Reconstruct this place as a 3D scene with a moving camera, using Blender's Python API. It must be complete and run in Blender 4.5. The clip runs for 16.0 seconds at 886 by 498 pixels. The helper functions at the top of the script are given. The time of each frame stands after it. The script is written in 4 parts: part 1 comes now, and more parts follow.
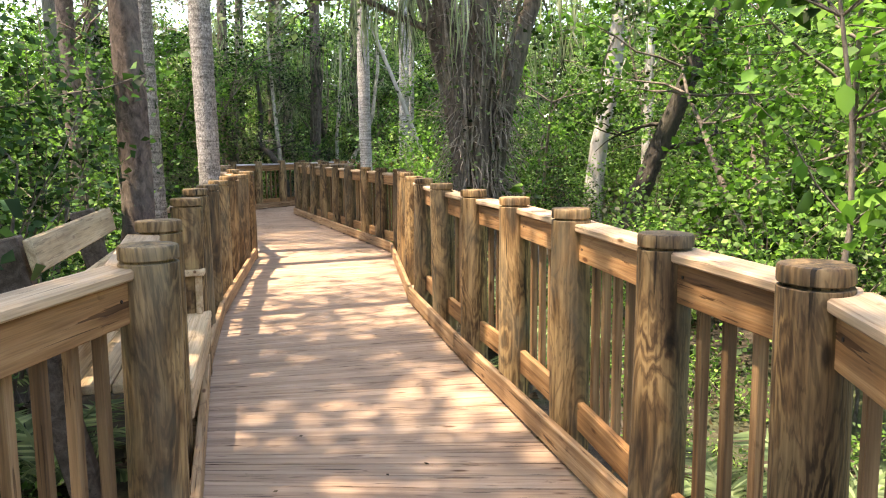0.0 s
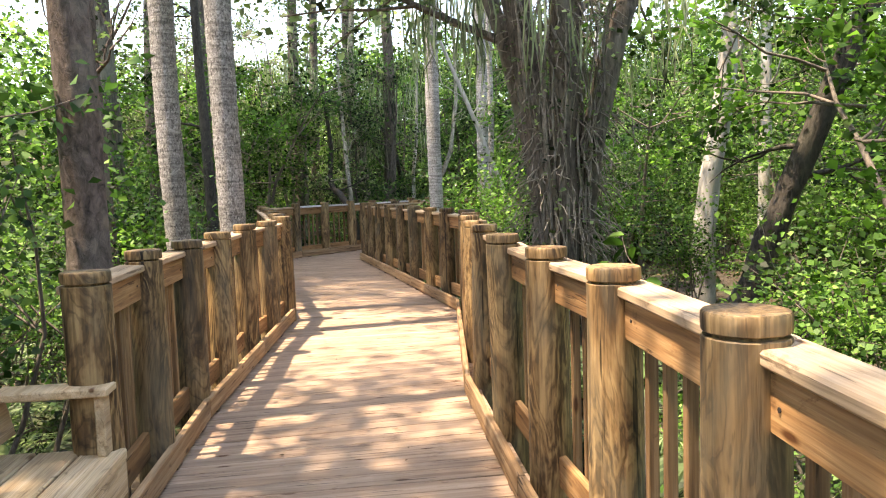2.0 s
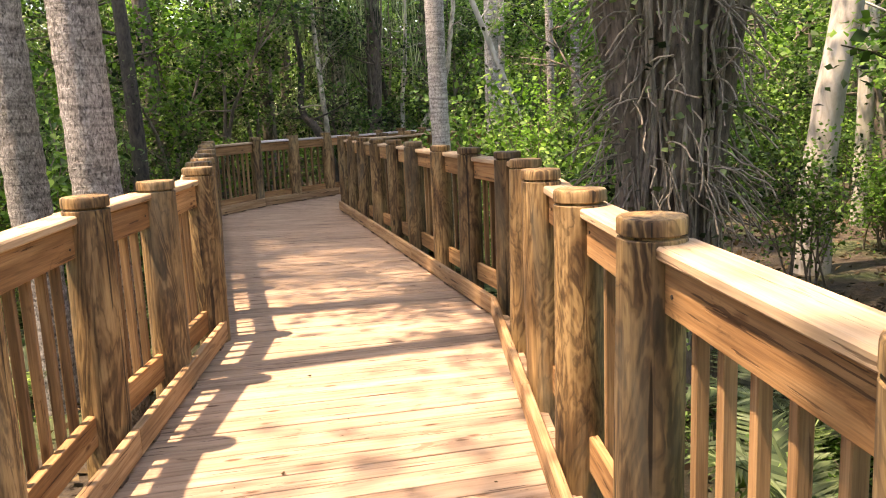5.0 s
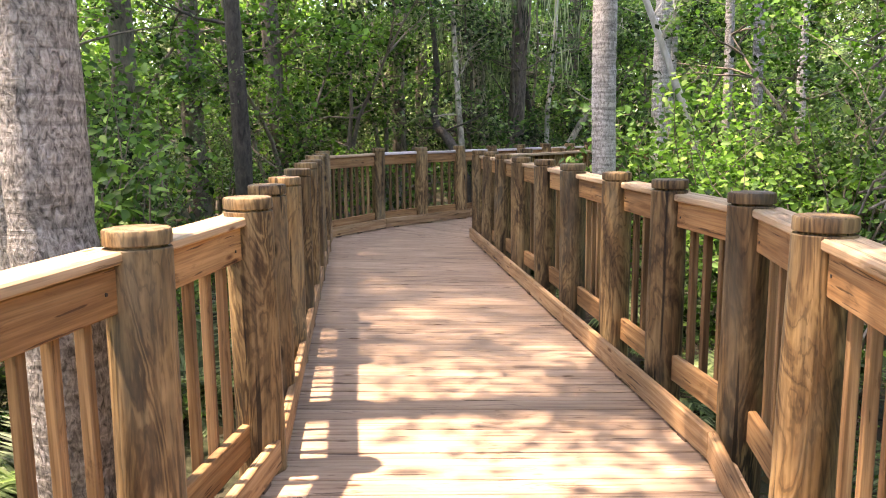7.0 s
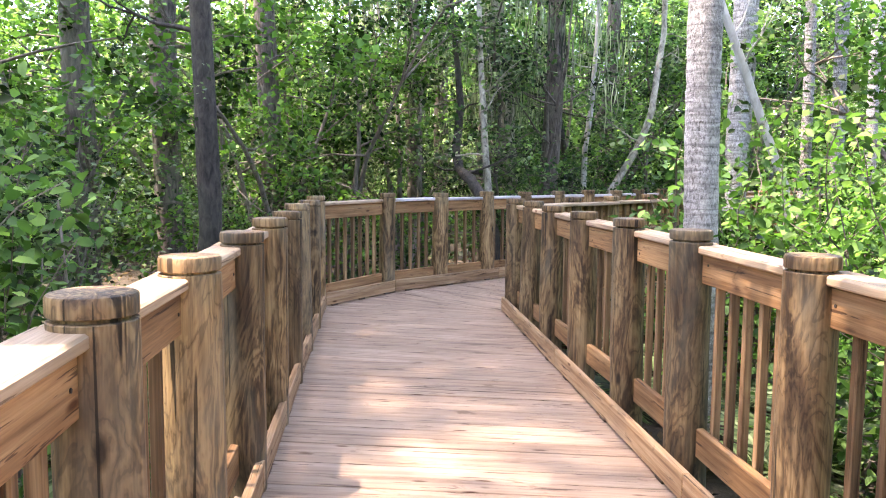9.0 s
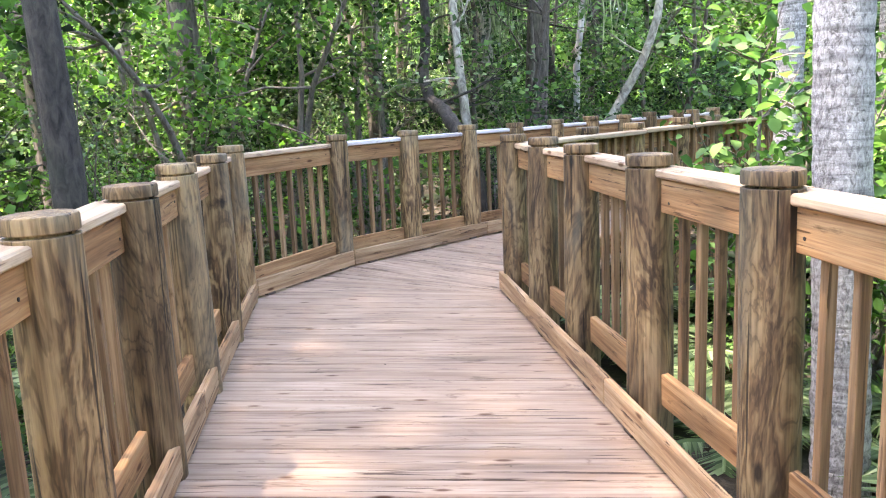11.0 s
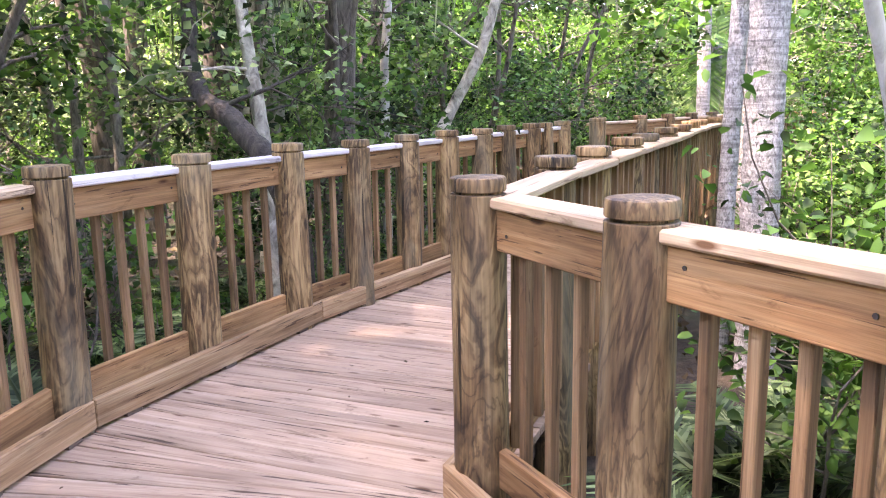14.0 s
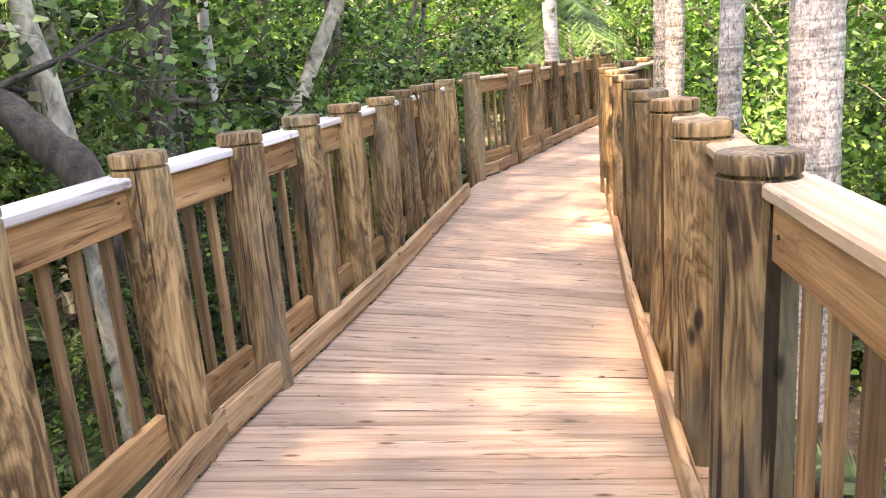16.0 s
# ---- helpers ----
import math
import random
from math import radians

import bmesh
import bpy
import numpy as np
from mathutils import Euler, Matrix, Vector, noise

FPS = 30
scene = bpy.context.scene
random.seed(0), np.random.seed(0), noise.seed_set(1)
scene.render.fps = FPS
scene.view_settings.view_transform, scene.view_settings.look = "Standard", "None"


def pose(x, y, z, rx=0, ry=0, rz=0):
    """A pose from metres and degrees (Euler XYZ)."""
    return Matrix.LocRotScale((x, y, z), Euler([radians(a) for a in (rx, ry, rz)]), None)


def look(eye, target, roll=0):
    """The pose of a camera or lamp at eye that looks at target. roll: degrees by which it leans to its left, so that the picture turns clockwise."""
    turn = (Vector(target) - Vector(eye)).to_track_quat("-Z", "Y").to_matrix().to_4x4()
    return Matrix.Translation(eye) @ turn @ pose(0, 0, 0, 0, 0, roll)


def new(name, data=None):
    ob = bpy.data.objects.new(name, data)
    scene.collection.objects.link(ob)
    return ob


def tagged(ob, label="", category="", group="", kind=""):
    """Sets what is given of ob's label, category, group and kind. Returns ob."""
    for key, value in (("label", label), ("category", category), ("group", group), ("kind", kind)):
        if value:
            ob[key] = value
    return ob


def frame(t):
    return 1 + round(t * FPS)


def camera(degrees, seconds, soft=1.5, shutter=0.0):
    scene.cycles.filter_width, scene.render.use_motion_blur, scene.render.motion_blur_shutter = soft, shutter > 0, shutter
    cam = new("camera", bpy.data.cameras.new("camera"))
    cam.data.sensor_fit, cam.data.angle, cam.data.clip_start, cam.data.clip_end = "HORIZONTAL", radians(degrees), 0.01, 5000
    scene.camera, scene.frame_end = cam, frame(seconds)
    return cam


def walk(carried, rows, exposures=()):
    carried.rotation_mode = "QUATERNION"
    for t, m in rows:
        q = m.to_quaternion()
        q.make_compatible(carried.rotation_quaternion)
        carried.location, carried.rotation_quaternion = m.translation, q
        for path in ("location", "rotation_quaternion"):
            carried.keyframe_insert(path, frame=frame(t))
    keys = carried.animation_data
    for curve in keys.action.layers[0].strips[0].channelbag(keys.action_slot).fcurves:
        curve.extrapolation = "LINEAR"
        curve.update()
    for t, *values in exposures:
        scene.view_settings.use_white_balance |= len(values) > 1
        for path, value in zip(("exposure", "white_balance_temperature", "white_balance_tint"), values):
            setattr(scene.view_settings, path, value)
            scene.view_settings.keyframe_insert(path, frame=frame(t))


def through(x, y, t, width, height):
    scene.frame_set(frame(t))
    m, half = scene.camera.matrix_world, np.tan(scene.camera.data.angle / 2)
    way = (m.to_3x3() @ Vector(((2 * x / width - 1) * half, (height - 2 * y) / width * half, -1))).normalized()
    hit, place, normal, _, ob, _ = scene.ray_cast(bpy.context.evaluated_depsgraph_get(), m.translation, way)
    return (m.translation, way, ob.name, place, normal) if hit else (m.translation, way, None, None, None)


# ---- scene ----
cam = camera(58.7, 16.0, soft=1.1)
PATH = [
    (0, (0.561, -0.03, 1.463), (1.239, 1.834, 1.207), -0.5),
    (0.5, (0.806, 0.431, 1.457), (1.33, 2.346, 1.217), 0.3),
    (1, (1.037, 0.862, 1.46), (1.569, 2.779, 1.247), -0.6),
    (1.5, (1.27, 1.321, 1.464), (1.788, 3.245, 1.293), -1.2),
    (2, (1.416, 1.824, 1.454), (1.876, 3.764, 1.293), -1.9),
    (2.5, (1.535, 2.358, 1.436), (1.95, 4.305, 1.253), -2.5),
    (3, (1.647, 2.938, 1.443), (2.076, 4.877, 1.205), -3.8),
    (3.2, (1.708, 3.187, 1.424), (2.153, 5.119, 1.161), -4.3),
    (5.3, (1.974, 5.694, 1.46), (2.462, 7.603, 1.117), -2.3),
    (5.5, (1.99, 5.917, 1.452), (2.425, 7.84, 1.118), -2.6),
    (6, (2.055, 6.421, 1.462), (2.378, 8.368, 1.137), -2.2),
    (6.5, (2.162, 6.957, 1.452), (2.397, 8.918, 1.138), -1.5),
    (7, (2.22, 7.454, 1.438), (2.389, 9.424, 1.137), -0.5),
    (7.5, (2.262, 7.99, 1.439), (2.374, 9.966, 1.153), 0.3),
    (8, (2.287, 8.607, 1.437), (2.342, 10.59, 1.187), 0.9),
    (8.5, (2.287, 9.172, 1.442), (2.386, 11.16, 1.247), 1.1),
    (10.8, (2.484, 11.844, 1.364), (2.705, 13.803, 1.032), -1.6),
    (11, (2.478, 12.037, 1.403), (2.672, 13.994, 1.039), -2.6),
    (11.5, (2.525, 12.581, 1.379), (2.798, 14.53, 1.02), -1.4),
    (12, (2.48, 13.107, 1.379), (2.898, 15.04, 1.078), -0.1),
    (12.5, (2.469, 13.664, 1.392), (3.027, 15.566, 1.121), 0.8),
    (13, (2.463, 14.24, 1.426), (3.148, 16.1, 1.156), 1.1),
    (13.5, (2.389, 14.767, 1.406), (3.163, 16.587, 1.106), 0.5),
    (14, (2.359, 15.387, 1.403), (3.201, 17.163, 1.036), -1.0),
    (14.5, (2.319, 15.949, 1.39), (3.203, 17.692, 0.966), -3.3),
    (15, (2.427, 16.472, 1.409), (3.385, 18.164, 0.944), -4.6),
    (15.5, (2.544, 16.997, 1.412), (3.622, 18.612, 0.935), -5.1),
    (16, (2.621, 17.469, 1.431), (3.873, 18.95, 0.943), -4.3),
]
walk(cam, [(t, look(eye, target, roll)) for t, eye, target, roll in PATH],
     exposures=[(0, 2.55, 8500, 17), (3, 2.45, 8800, 17), (5.4, 2.45, 9700, 26), (6.4, 2.65, 9100, 24), (8, 3.1, 7800, 28), (11, 3.85, 7200, 22), (13, 3.9, 7200, 31), (14, 3.95, 7600, 36), (15, 4.0, 7800, 31), (16, 4.0, 9000, 29)])

# ---------------------------------------------------------------- light
SUN_TO = Vector((-1.0, -0.01, 2.72)).normalized()      # towards the sun
world = bpy.data.worlds.new("sky")
scene.world = world
world.use_nodes = True
wn = world.node_tree
wn.nodes.clear()
sky = wn.nodes.new("ShaderNodeTexSky")
sky.sky_type, sky.sun_disc = "NISHITA", False
sky.sun_elevation = math.asin(SUN_TO.z)
sky.sun_rotation = math.atan2(SUN_TO.x, SUN_TO.y)
bg = wn.nodes.new("ShaderNodeBackground")
bg.inputs["Strength"].default_value = 0.15
wo = wn.nodes.new("ShaderNodeOutputWorld")
wn.links.new(sky.outputs[0], bg.inputs[0])
wn.links.new(bg.outputs[0], wo.inputs[0])
sun_data = bpy.data.lights.new("sun", "SUN")
sun_data.energy, sun_data.angle, sun_data.color = 2.95, radians(1.2), (1.0, 0.94, 0.84)
sun = new("sun", sun_data)
sun.matrix_world = look(SUN_TO * 60, (0, 0, 0))


# ---------------------------------------------------------------- materials
def nodes(name):
    m = bpy.data.materials.new(name)
    m.use_nodes = True
    nt = m.node_tree
    return m, nt, nt.nodes["Principled BSDF"]


def nd(nt, kind, **kw):
    n = nt.nodes.new("ShaderNode" + kind)
    for k, v in kw.items():
        n.inputs[k.replace("_", " ")].default_value = v
    return n


def ramp(nt, src, stops):
    r = nt.nodes.new("ShaderNodeValToRGB")
    e = r.color_ramp.elements
    while len(e) < len(stops):
        e.new(0.5)
    for el, (p, c) in zip(e, stops):
        el.position, el.color = p, (*c, 1) if len(c) == 3 else c
    nt.links.new(src, r.inputs[0])
    return r.outputs[0]


def grey(v):
    return (v, v, v)


def mixc(nt, a, b, f, mode="MIX"):
    n = nt.nodes.new("ShaderNodeMix")
    n.data_type, n.blend_type = "RGBA", mode
    for sock, v in ((n.inputs[0], f), (n.inputs[6], a), (n.inputs[7], b)):
        if isinstance(v, (int, float)):
            sock.default_value = v
        elif isinstance(v, tuple):
            sock.default_value = (*v, 1)
        else:
            nt.links.new(v, sock)
    return n.outputs[2]


def math_node(nt, op, a, b=0.0):
    n = nt.nodes.new("ShaderNodeMath")
    n.operation = op
    for sock, v in ((n.inputs[0], a), (n.inputs[1], b)):
        if isinstance(v, (int, float)):
            sock.default_value = v
        else:
            nt.links.new(v, sock)
    return n.outputs[0]


def coords(nt, scale, spread=23.0):
    """Object coordinates, shifted by the object's random number, then scaled."""
    tc = nt.nodes.new("ShaderNodeTexCoord")
    info = nt.nodes.new("ShaderNodeObjectInfo")
    shift = nt.nodes.new("ShaderNodeVectorMath")
    shift.operation = "ADD"
    mul = math_node(nt, "MULTIPLY", info.outputs["Random"], spread)
    nt.links.new(tc.outputs["Object"], shift.inputs[0])
    nt.links.new(mul, shift.inputs[1])
    sc = nt.nodes.new("ShaderNodeVectorMath")
    sc.operation = "MULTIPLY"
    nt.links.new(shift.outputs[0], sc.inputs[0])
    sc.inputs[1].default_value = scale
    return sc.outputs[0], info.outputs["Random"]


def noise_at(nt, vec, scale=1.0, detail=4.0, distortion=0.0, rough=0.55):
    n = nd(nt, "TexNoise", Scale=scale, Detail=detail, Distortion=distortion, Roughness=rough)
    nt.links.new(vec, n.inputs["Vector"])
    return n.outputs["Fac"]


def bump(nt, bsdf, height, strength=0.3, distance=0.004):
    b = nd(nt, "Bump", Strength=strength, Distance=distance)
    nt.links.new(height, b.inputs["Height"])
    nt.links.new(b.outputs[0], bsdf.inputs["Normal"])


def board_wood(name, dark, mid, light, crack=0.5, spread=0.25, fibre=0.7, split=0.343):
    """Sawn pine, the grain along the board's own x."""
    m, nt, bsdf = nodes(name)
    v, rnd = coords(nt, (1.0, 26.0, 26.0))
    g = noise_at(nt, v, 1.0, 5.0, 0.7)
    col = ramp(nt, g, [(0.28, dark), (0.47, mid), (0.68, light)])
    vf, _ = coords(nt, (5.0, 190.0, 190.0))
    f = noise_at(nt, vf, 1.0, 3.0)
    col = mixc(nt, col, ramp(nt, f, [(0.3, grey(0.62)), (0.6, grey(1.08))]), fibre, "MULTIPLY")
    vs, _ = coords(nt, (1.6, 5.0, 5.0))
    st = noise_at(nt, vs, 1.0, 4.0, 0.4)
    col = mixc(nt, col, ramp(nt, st, [(0.3, (0.62, 0.6, 0.6)), (0.6, (1.06, 1.03, 1.0))]), 0.75, "MULTIPLY")
    vc, _ = coords(nt, (2.2, 55.0, 55.0))
    c = ramp(nt, noise_at(nt, vc, 1.0, 3.0, 0.35), [(split, grey(0.0)), (split + 0.02, grey(1.0))])
    col = mixc(nt, col, mixc(nt, (0.14, 0.1, 0.08), (1.0, 1.0, 1.0), c), crack, "MULTIPLY")
    vb, _ = coords(nt, (3.5, 11.0, 11.0))
    blot = ramp(nt, noise_at(nt, vb, 1.0, 6.0, 0.9, 0.7), [(0.33, (0.5, 0.46, 0.44)), (0.41, (1.0, 1.0, 1.0)), (0.62, (1.0, 1.0, 1.0)), (0.74, (1.14, 1.1, 1.04))])
    col = mixc(nt, col, blot, 0.85, "MULTIPLY")
    vk, _ = coords(nt, (2.6, 9.0, 9.0))
    k = nd(nt, "TexVoronoi", Scale=1.0)
    nt.links.new(vk, k.inputs["Vector"])
    kn = ramp(nt, k.outputs["Distance"], [(0.06, grey(0.0)), (0.13, grey(1.0))])
    col = mixc(nt, mixc(nt, col, (0.3, 0.2, 0.14), 1.0, "MULTIPLY"), col, kn)
    val = ramp(nt, rnd, [(0.0, grey(1.0 - spread)), (1.0, grey(1.0 + spread))])
    col = mixc(nt, col, val, 1.0, "MULTIPLY")
    nt.links.new(col, bsdf.inputs["Base Color"])
    bsdf.inputs["Roughness"].default_value = 0.72
    bsdf.inputs["Specular IOR Level"].default_value = 0.3
    h = math_node(nt, "ADD", math_node(nt, "MULTIPLY", g, 0.6), math_node(nt, "ADD", c, math_node(nt, "MULTIPLY", f, 0.4)))
    bump(nt, bsdf, h, 0.5, 0.004)
    return m


def post_wood():
    """Peeled, treated pine logs: nested pale contours of the grain over brown, bleached and stained in patches."""
    m, nt, bsdf = nodes("post_wood")
    v, rnd = coords(nt, (5.2, 5.2, 1.25))
    a = noise_at(nt, v, 1.0, 5.0, 0.8, 0.52)
    wave = math_node(nt, "SINE", math_node(nt, "MULTIPLY", a, 82.0))
    wave = math_node(nt, "ADD", math_node(nt, "MULTIPLY", wave, 0.5), 0.5)
    vb, _ = coords(nt, (9.0, 9.0, 2.2))
    tone = noise_at(nt, vb, 1.0, 4.0, 0.9, 0.6)
    base = ramp(nt, tone, [(0.3, (0.04, 0.024, 0.012)), (0.43, (0.115, 0.07, 0.034)), (0.55, (0.225, 0.145, 0.07)), (0.66, (0.34, 0.235, 0.12))])
    vm, _ = coords(nt, (3.6, 3.6, 1.6))
    where = ramp(nt, noise_at(nt, vm, 1.0, 3.0, 0.7), [(0.38, grey(0.06)), (0.62, grey(0.72))])
    line = ramp(nt, wave, [(0.5, grey(0.0)), (0.95, grey(0.9))])
    col = mixc(nt, base, (0.41, 0.29, 0.145), math_node(nt, "MULTIPLY", line, where))
    dark = ramp(nt, wave, [(0.02, grey(0.5)), (0.16, grey(1.0))])
    col = mixc(nt, col, dark, 0.75, "MULTIPLY")
    vf, _ = coords(nt, (70.0, 70.0, 2.5))
    f = noise_at(nt, vf, 1.0, 4.0)
    col = mixc(nt, col, ramp(nt, f, [(0.34, grey(0.45)), (0.58, grey(1.14))]), 0.8, "MULTIPLY")
    vw, _ = coords(nt, (3.0, 3.0, 0.8))
    w = ramp(nt, noise_at(nt, vw, 1.0, 4.0, 0.6), [(0.5, grey(0.0)), (0.66, grey(0.5))])
    col = mixc(nt, col, (0.19, 0.19, 0.145), w)
    vk, _ = coords(nt, (5.5, 5.5, 2.4))
    k = nd(nt, "TexVoronoi", Scale=1.0)
    nt.links.new(vk, k.inputs["Vector"])
    kn = ramp(nt, k.outputs["Distance"], [(0.06, grey(0.16)), (0.12, grey(1.0))])
    col = mixc(nt, col, kn, 1.0, "MULTIPLY")
    vc, _ = coords(nt, (26.0, 26.0, 0.7))
    c = ramp(nt, noise_at(nt, vc, 1.0, 2.0, 0.3), [(0.32, grey(0.1)), (0.34, grey(1.0))])
    col = mixc(nt, col, c, 0.9, "MULTIPLY")
    val = ramp(nt, rnd, [(0.0, (0.62, 0.61, 0.6)), (0.5, (0.95, 0.91, 0.86)), (1.0, (1.28, 1.2, 1.1))])
    col = mixc(nt, col, val, 1.0, "MULTIPLY")
    nt.links.new(col, bsdf.inputs["Base Color"])
    bsdf.inputs["Roughness"].default_value = 0.62
    bsdf.inputs["Specular IOR Level"].default_value = 0.35
    bump(nt, bsdf, math_node(nt, "ADD", math_node(nt, "ADD", math_node(nt, "MULTIPLY", wave, 0.35), f), c), 0.5, 0.005)
    return m


def bark(name, dark, light, scale, stretch, moss=None, strength=0.8):
    m, nt, bsdf = nodes(name)
    v, rnd = coords(nt, (scale, scale, scale * stretch))
    n = noise_at(nt, v, 1.0, 6.0, 0.6, 0.65)
    col = ramp(nt, n, [(0.3, dark), (0.7, light)])
    v2, _ = coords(nt, (1.7, 1.7, 0.9))
    n2 = noise_at(nt, v2, 1.0, 4.0)
    col = mixc(nt, col, ramp(nt, n2, [(0.35, grey(0.6)), (0.65, grey(1.15))]), 0.8, "MULTIPLY")
    if moss:
        col = mixc(nt, col, moss, ramp(nt, n2, [(0.52, grey(0.0)), (0.66, grey(0.6))]))
    nt.links.new(col, bsdf.inputs["Base Color"])
    bsdf.inputs["Roughness"].default_value = 0.9
    bump(nt, bsdf, n, strength, 0.02)
    return m


def palm_bark(name, dark, mid, light):
    """Short upright fibres and broken stubs, with faint rings."""
    m, nt, bsdf = nodes(name)
    v, rnd = coords(nt, (58.0, 58.0, 30.0))
    fib = noise_at(nt, v, 1.0, 5.0, 0.9, 0.65)
    v2, _ = coords(nt, (3.5, 3.5, 30.0))
    ring = noise_at(nt, v2, 1.0, 4.0, 0.6)
    col = ramp(nt, fib, [(0.34, dark), (0.5, mid), (0.66, light)])
    col = mixc(nt, col, ramp(nt, ring, [(0.37, grey(0.5)), (0.56, grey(1.12))]), 0.85, "MULTIPLY")
    v3, _ = coords(nt, (3.0, 3.0, 0.9))
    col = mixc(nt, col, ramp(nt, noise_at(nt, v3, 1.0, 3.0), [(0.35, (0.75, 0.74, 0.7)), (0.65, (1.1, 1.08, 1.08))]), 0.8, "MULTIPLY")
    nt.links.new(col, bsdf.inputs["Base Color"])
    bsdf.inputs["Roughness"].default_value = 0.85
    bump(nt, bsdf, math_node(nt, "ADD", ring, math_node(nt, "MULTIPLY", fib, 1.5)), 0.9, 0.014)
    return m


def leaf(name, a, b, c, through=0.45, gloss=0.45):
    """Leaves that let light through; the tone changes from leaf to leaf and from plant to plant, with lit and shaded
    clumps painted in.
    """
    m, nt, bsdf = nodes(name)
    geo = nt.nodes.new("ShaderNodeNewGeometry")
    info = nt.nodes.new("ShaderNodeObjectInfo")
    col = ramp(nt, geo.outputs["Random Per Island"], [(0.0, a), (0.6, b), (1.0, c)])
    # noise puts sunlit clumps and dark voids into the leaf colour
    clump_shade, _ = coords(nt, (1.5, 1.5, 1.9))
    col = mixc(nt, col, ramp(nt, noise_at(nt, clump_shade, 1.0, 3.0, 0.4), [(0.38, (0.16, 0.17, 0.18)), (0.5, (1.08, 1.08, 1.04)), (0.63, (1.8, 1.75, 1.5))]), 1.0, "MULTIPLY")
    val = ramp(nt, info.outputs["Random"], [(0.0, (0.78, 0.84, 0.8)), (1.0, (1.12, 1.12, 1.05))])
    col = mixc(nt, col, val, 1.0, "MULTIPLY")
    nt.links.new(col, bsdf.inputs["Base Color"])
    bsdf.inputs["Roughness"].default_value = gloss + 0.12
    bsdf.inputs["Specular IOR Level"].default_value = 0.18
    tr = nt.nodes.new("ShaderNodeBsdfTranslucent")
    nt.links.new(mixc(nt, col, (1.15, 1.4, 0.85), 1.0, "MULTIPLY"), tr.inputs["Color"])
    mx = nt.nodes.new("ShaderNodeMixShader")
    mx.inputs[0].default_value = through
    out = nt.nodes["Material Output"]
    nt.links.new(bsdf.outputs[0], mx.inputs[1])
    nt.links.new(tr.outputs[0], mx.inputs[2])
    nt.links.new(mx.outputs[0], out.inputs[0])
    return m


def ground_mat():
    m, nt, bsdf = nodes("leaf_litter")
    tc = nt.nodes.new("ShaderNodeTexCoord")
    n = noise_at(nt, tc.outputs["Object"], 9.0, 8.0, 0.6, 0.7)
    col = ramp(nt, n, [(0.3, (0.025, 0.018, 0.012)), (0.5, (0.045, 0.033, 0.021)), (0.7, (0.1, 0.077, 0.05))])
    n2 = noise_at(nt, tc.outputs["Object"], 0.7, 4.0, 0.5)
    col = mixc(nt, col, (0.05, 0.08, 0.025), ramp(nt, n2, [(0.5, grey(0.0)), (0.62, grey(0.7))]))
    nt.links.new(col, bsdf.inputs["Base Color"])
    bsdf.inputs["Roughness"].default_value = 0.95
    bump(nt, bsdf, n, 1.0, 0.05)
    return m


M_DECK = board_wood("deck_wood", (0.26, 0.172, 0.117), (0.37, 0.26, 0.185), (0.46, 0.345, 0.257), 0.85, 0.12, 0.42, 0.336)
M_RAIL = board_wood("rail_wood", (0.18, 0.088, 0.037), (0.315, 0.17, 0.074), (0.45, 0.275, 0.135), 0.75, 0.22, 0.75)
M_CAP = board_wood("cap_wood", (0.36, 0.25, 0.155), (0.48, 0.35, 0.23), (0.57, 0.44, 0.31), 0.6, 0.12, 0.55)
# paler and greyer than the other cap boards
M_CAP_GREY = board_wood("pale_grey_cap_wood", (0.5, 0.47, 0.46), (0.62, 0.59, 0.59), (0.7, 0.68, 0.69), 0.35, 0.08, 0.4)
M_CURB = board_wood("curb_wood", (0.2, 0.112, 0.054), (0.34, 0.21, 0.11), (0.48, 0.335, 0.2), 0.85, 0.2, 0.75)
M_BAL = board_wood("baluster_wood", (0.1, 0.056, 0.028), (0.215, 0.128, 0.064), (0.35, 0.228, 0.122), 0.6, 0.35)
M_BENCH = board_wood("bench_wood", (0.38, 0.26, 0.15), (0.55, 0.41, 0.25), (0.66, 0.53, 0.36), 0.4, 0.15)
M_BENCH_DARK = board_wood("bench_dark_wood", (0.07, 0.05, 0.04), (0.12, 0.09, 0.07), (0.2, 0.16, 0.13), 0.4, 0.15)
M_POST = post_wood()
M_PALM = palm_bark("palm_bark", (0.06, 0.054, 0.05), (0.29, 0.27, 0.255), (0.52, 0.495, 0.475))
M_PALM_PALE = palm_bark("pale_palm_bark", (0.15, 0.138, 0.13), (0.43, 0.405, 0.39), (0.62, 0.6, 0.585))
M_OAK = bark("oak_bark", (0.014, 0.011, 0.009), (0.24, 0.195, 0.155), 20.0, 0.3, (0.15, 0.155, 0.11), 1.0)
M_PINE = bark("reddish_bark", (0.03, 0.02, 0.016), (0.24, 0.175, 0.145), 24.0, 0.55, (0.16, 0.15, 0.12), 1.0)
M_PALE = bark("pale_bark", (0.26, 0.24, 0.21), (0.62, 0.59, 0.54), 9.0, 0.35, (0.22, 0.22, 0.17), 0.5)
M_SNAG = bark("mottled_bark", (0.05, 0.04, 0.03), (0.66, 0.61, 0.48), 11.0, 0.6, (0.1, 0.11, 0.06), 0.7)
M_DARKBARK = bark("dark_rough_bark", (0.01, 0.008, 0.007), (0.095, 0.08, 0.063), 22.0, 0.4, (0.03, 0.036, 0.02), 1.0)
M_TWIG = bark("twig_bark", (0.07, 0.055, 0.045), (0.26, 0.22, 0.18), 30.0, 0.3)
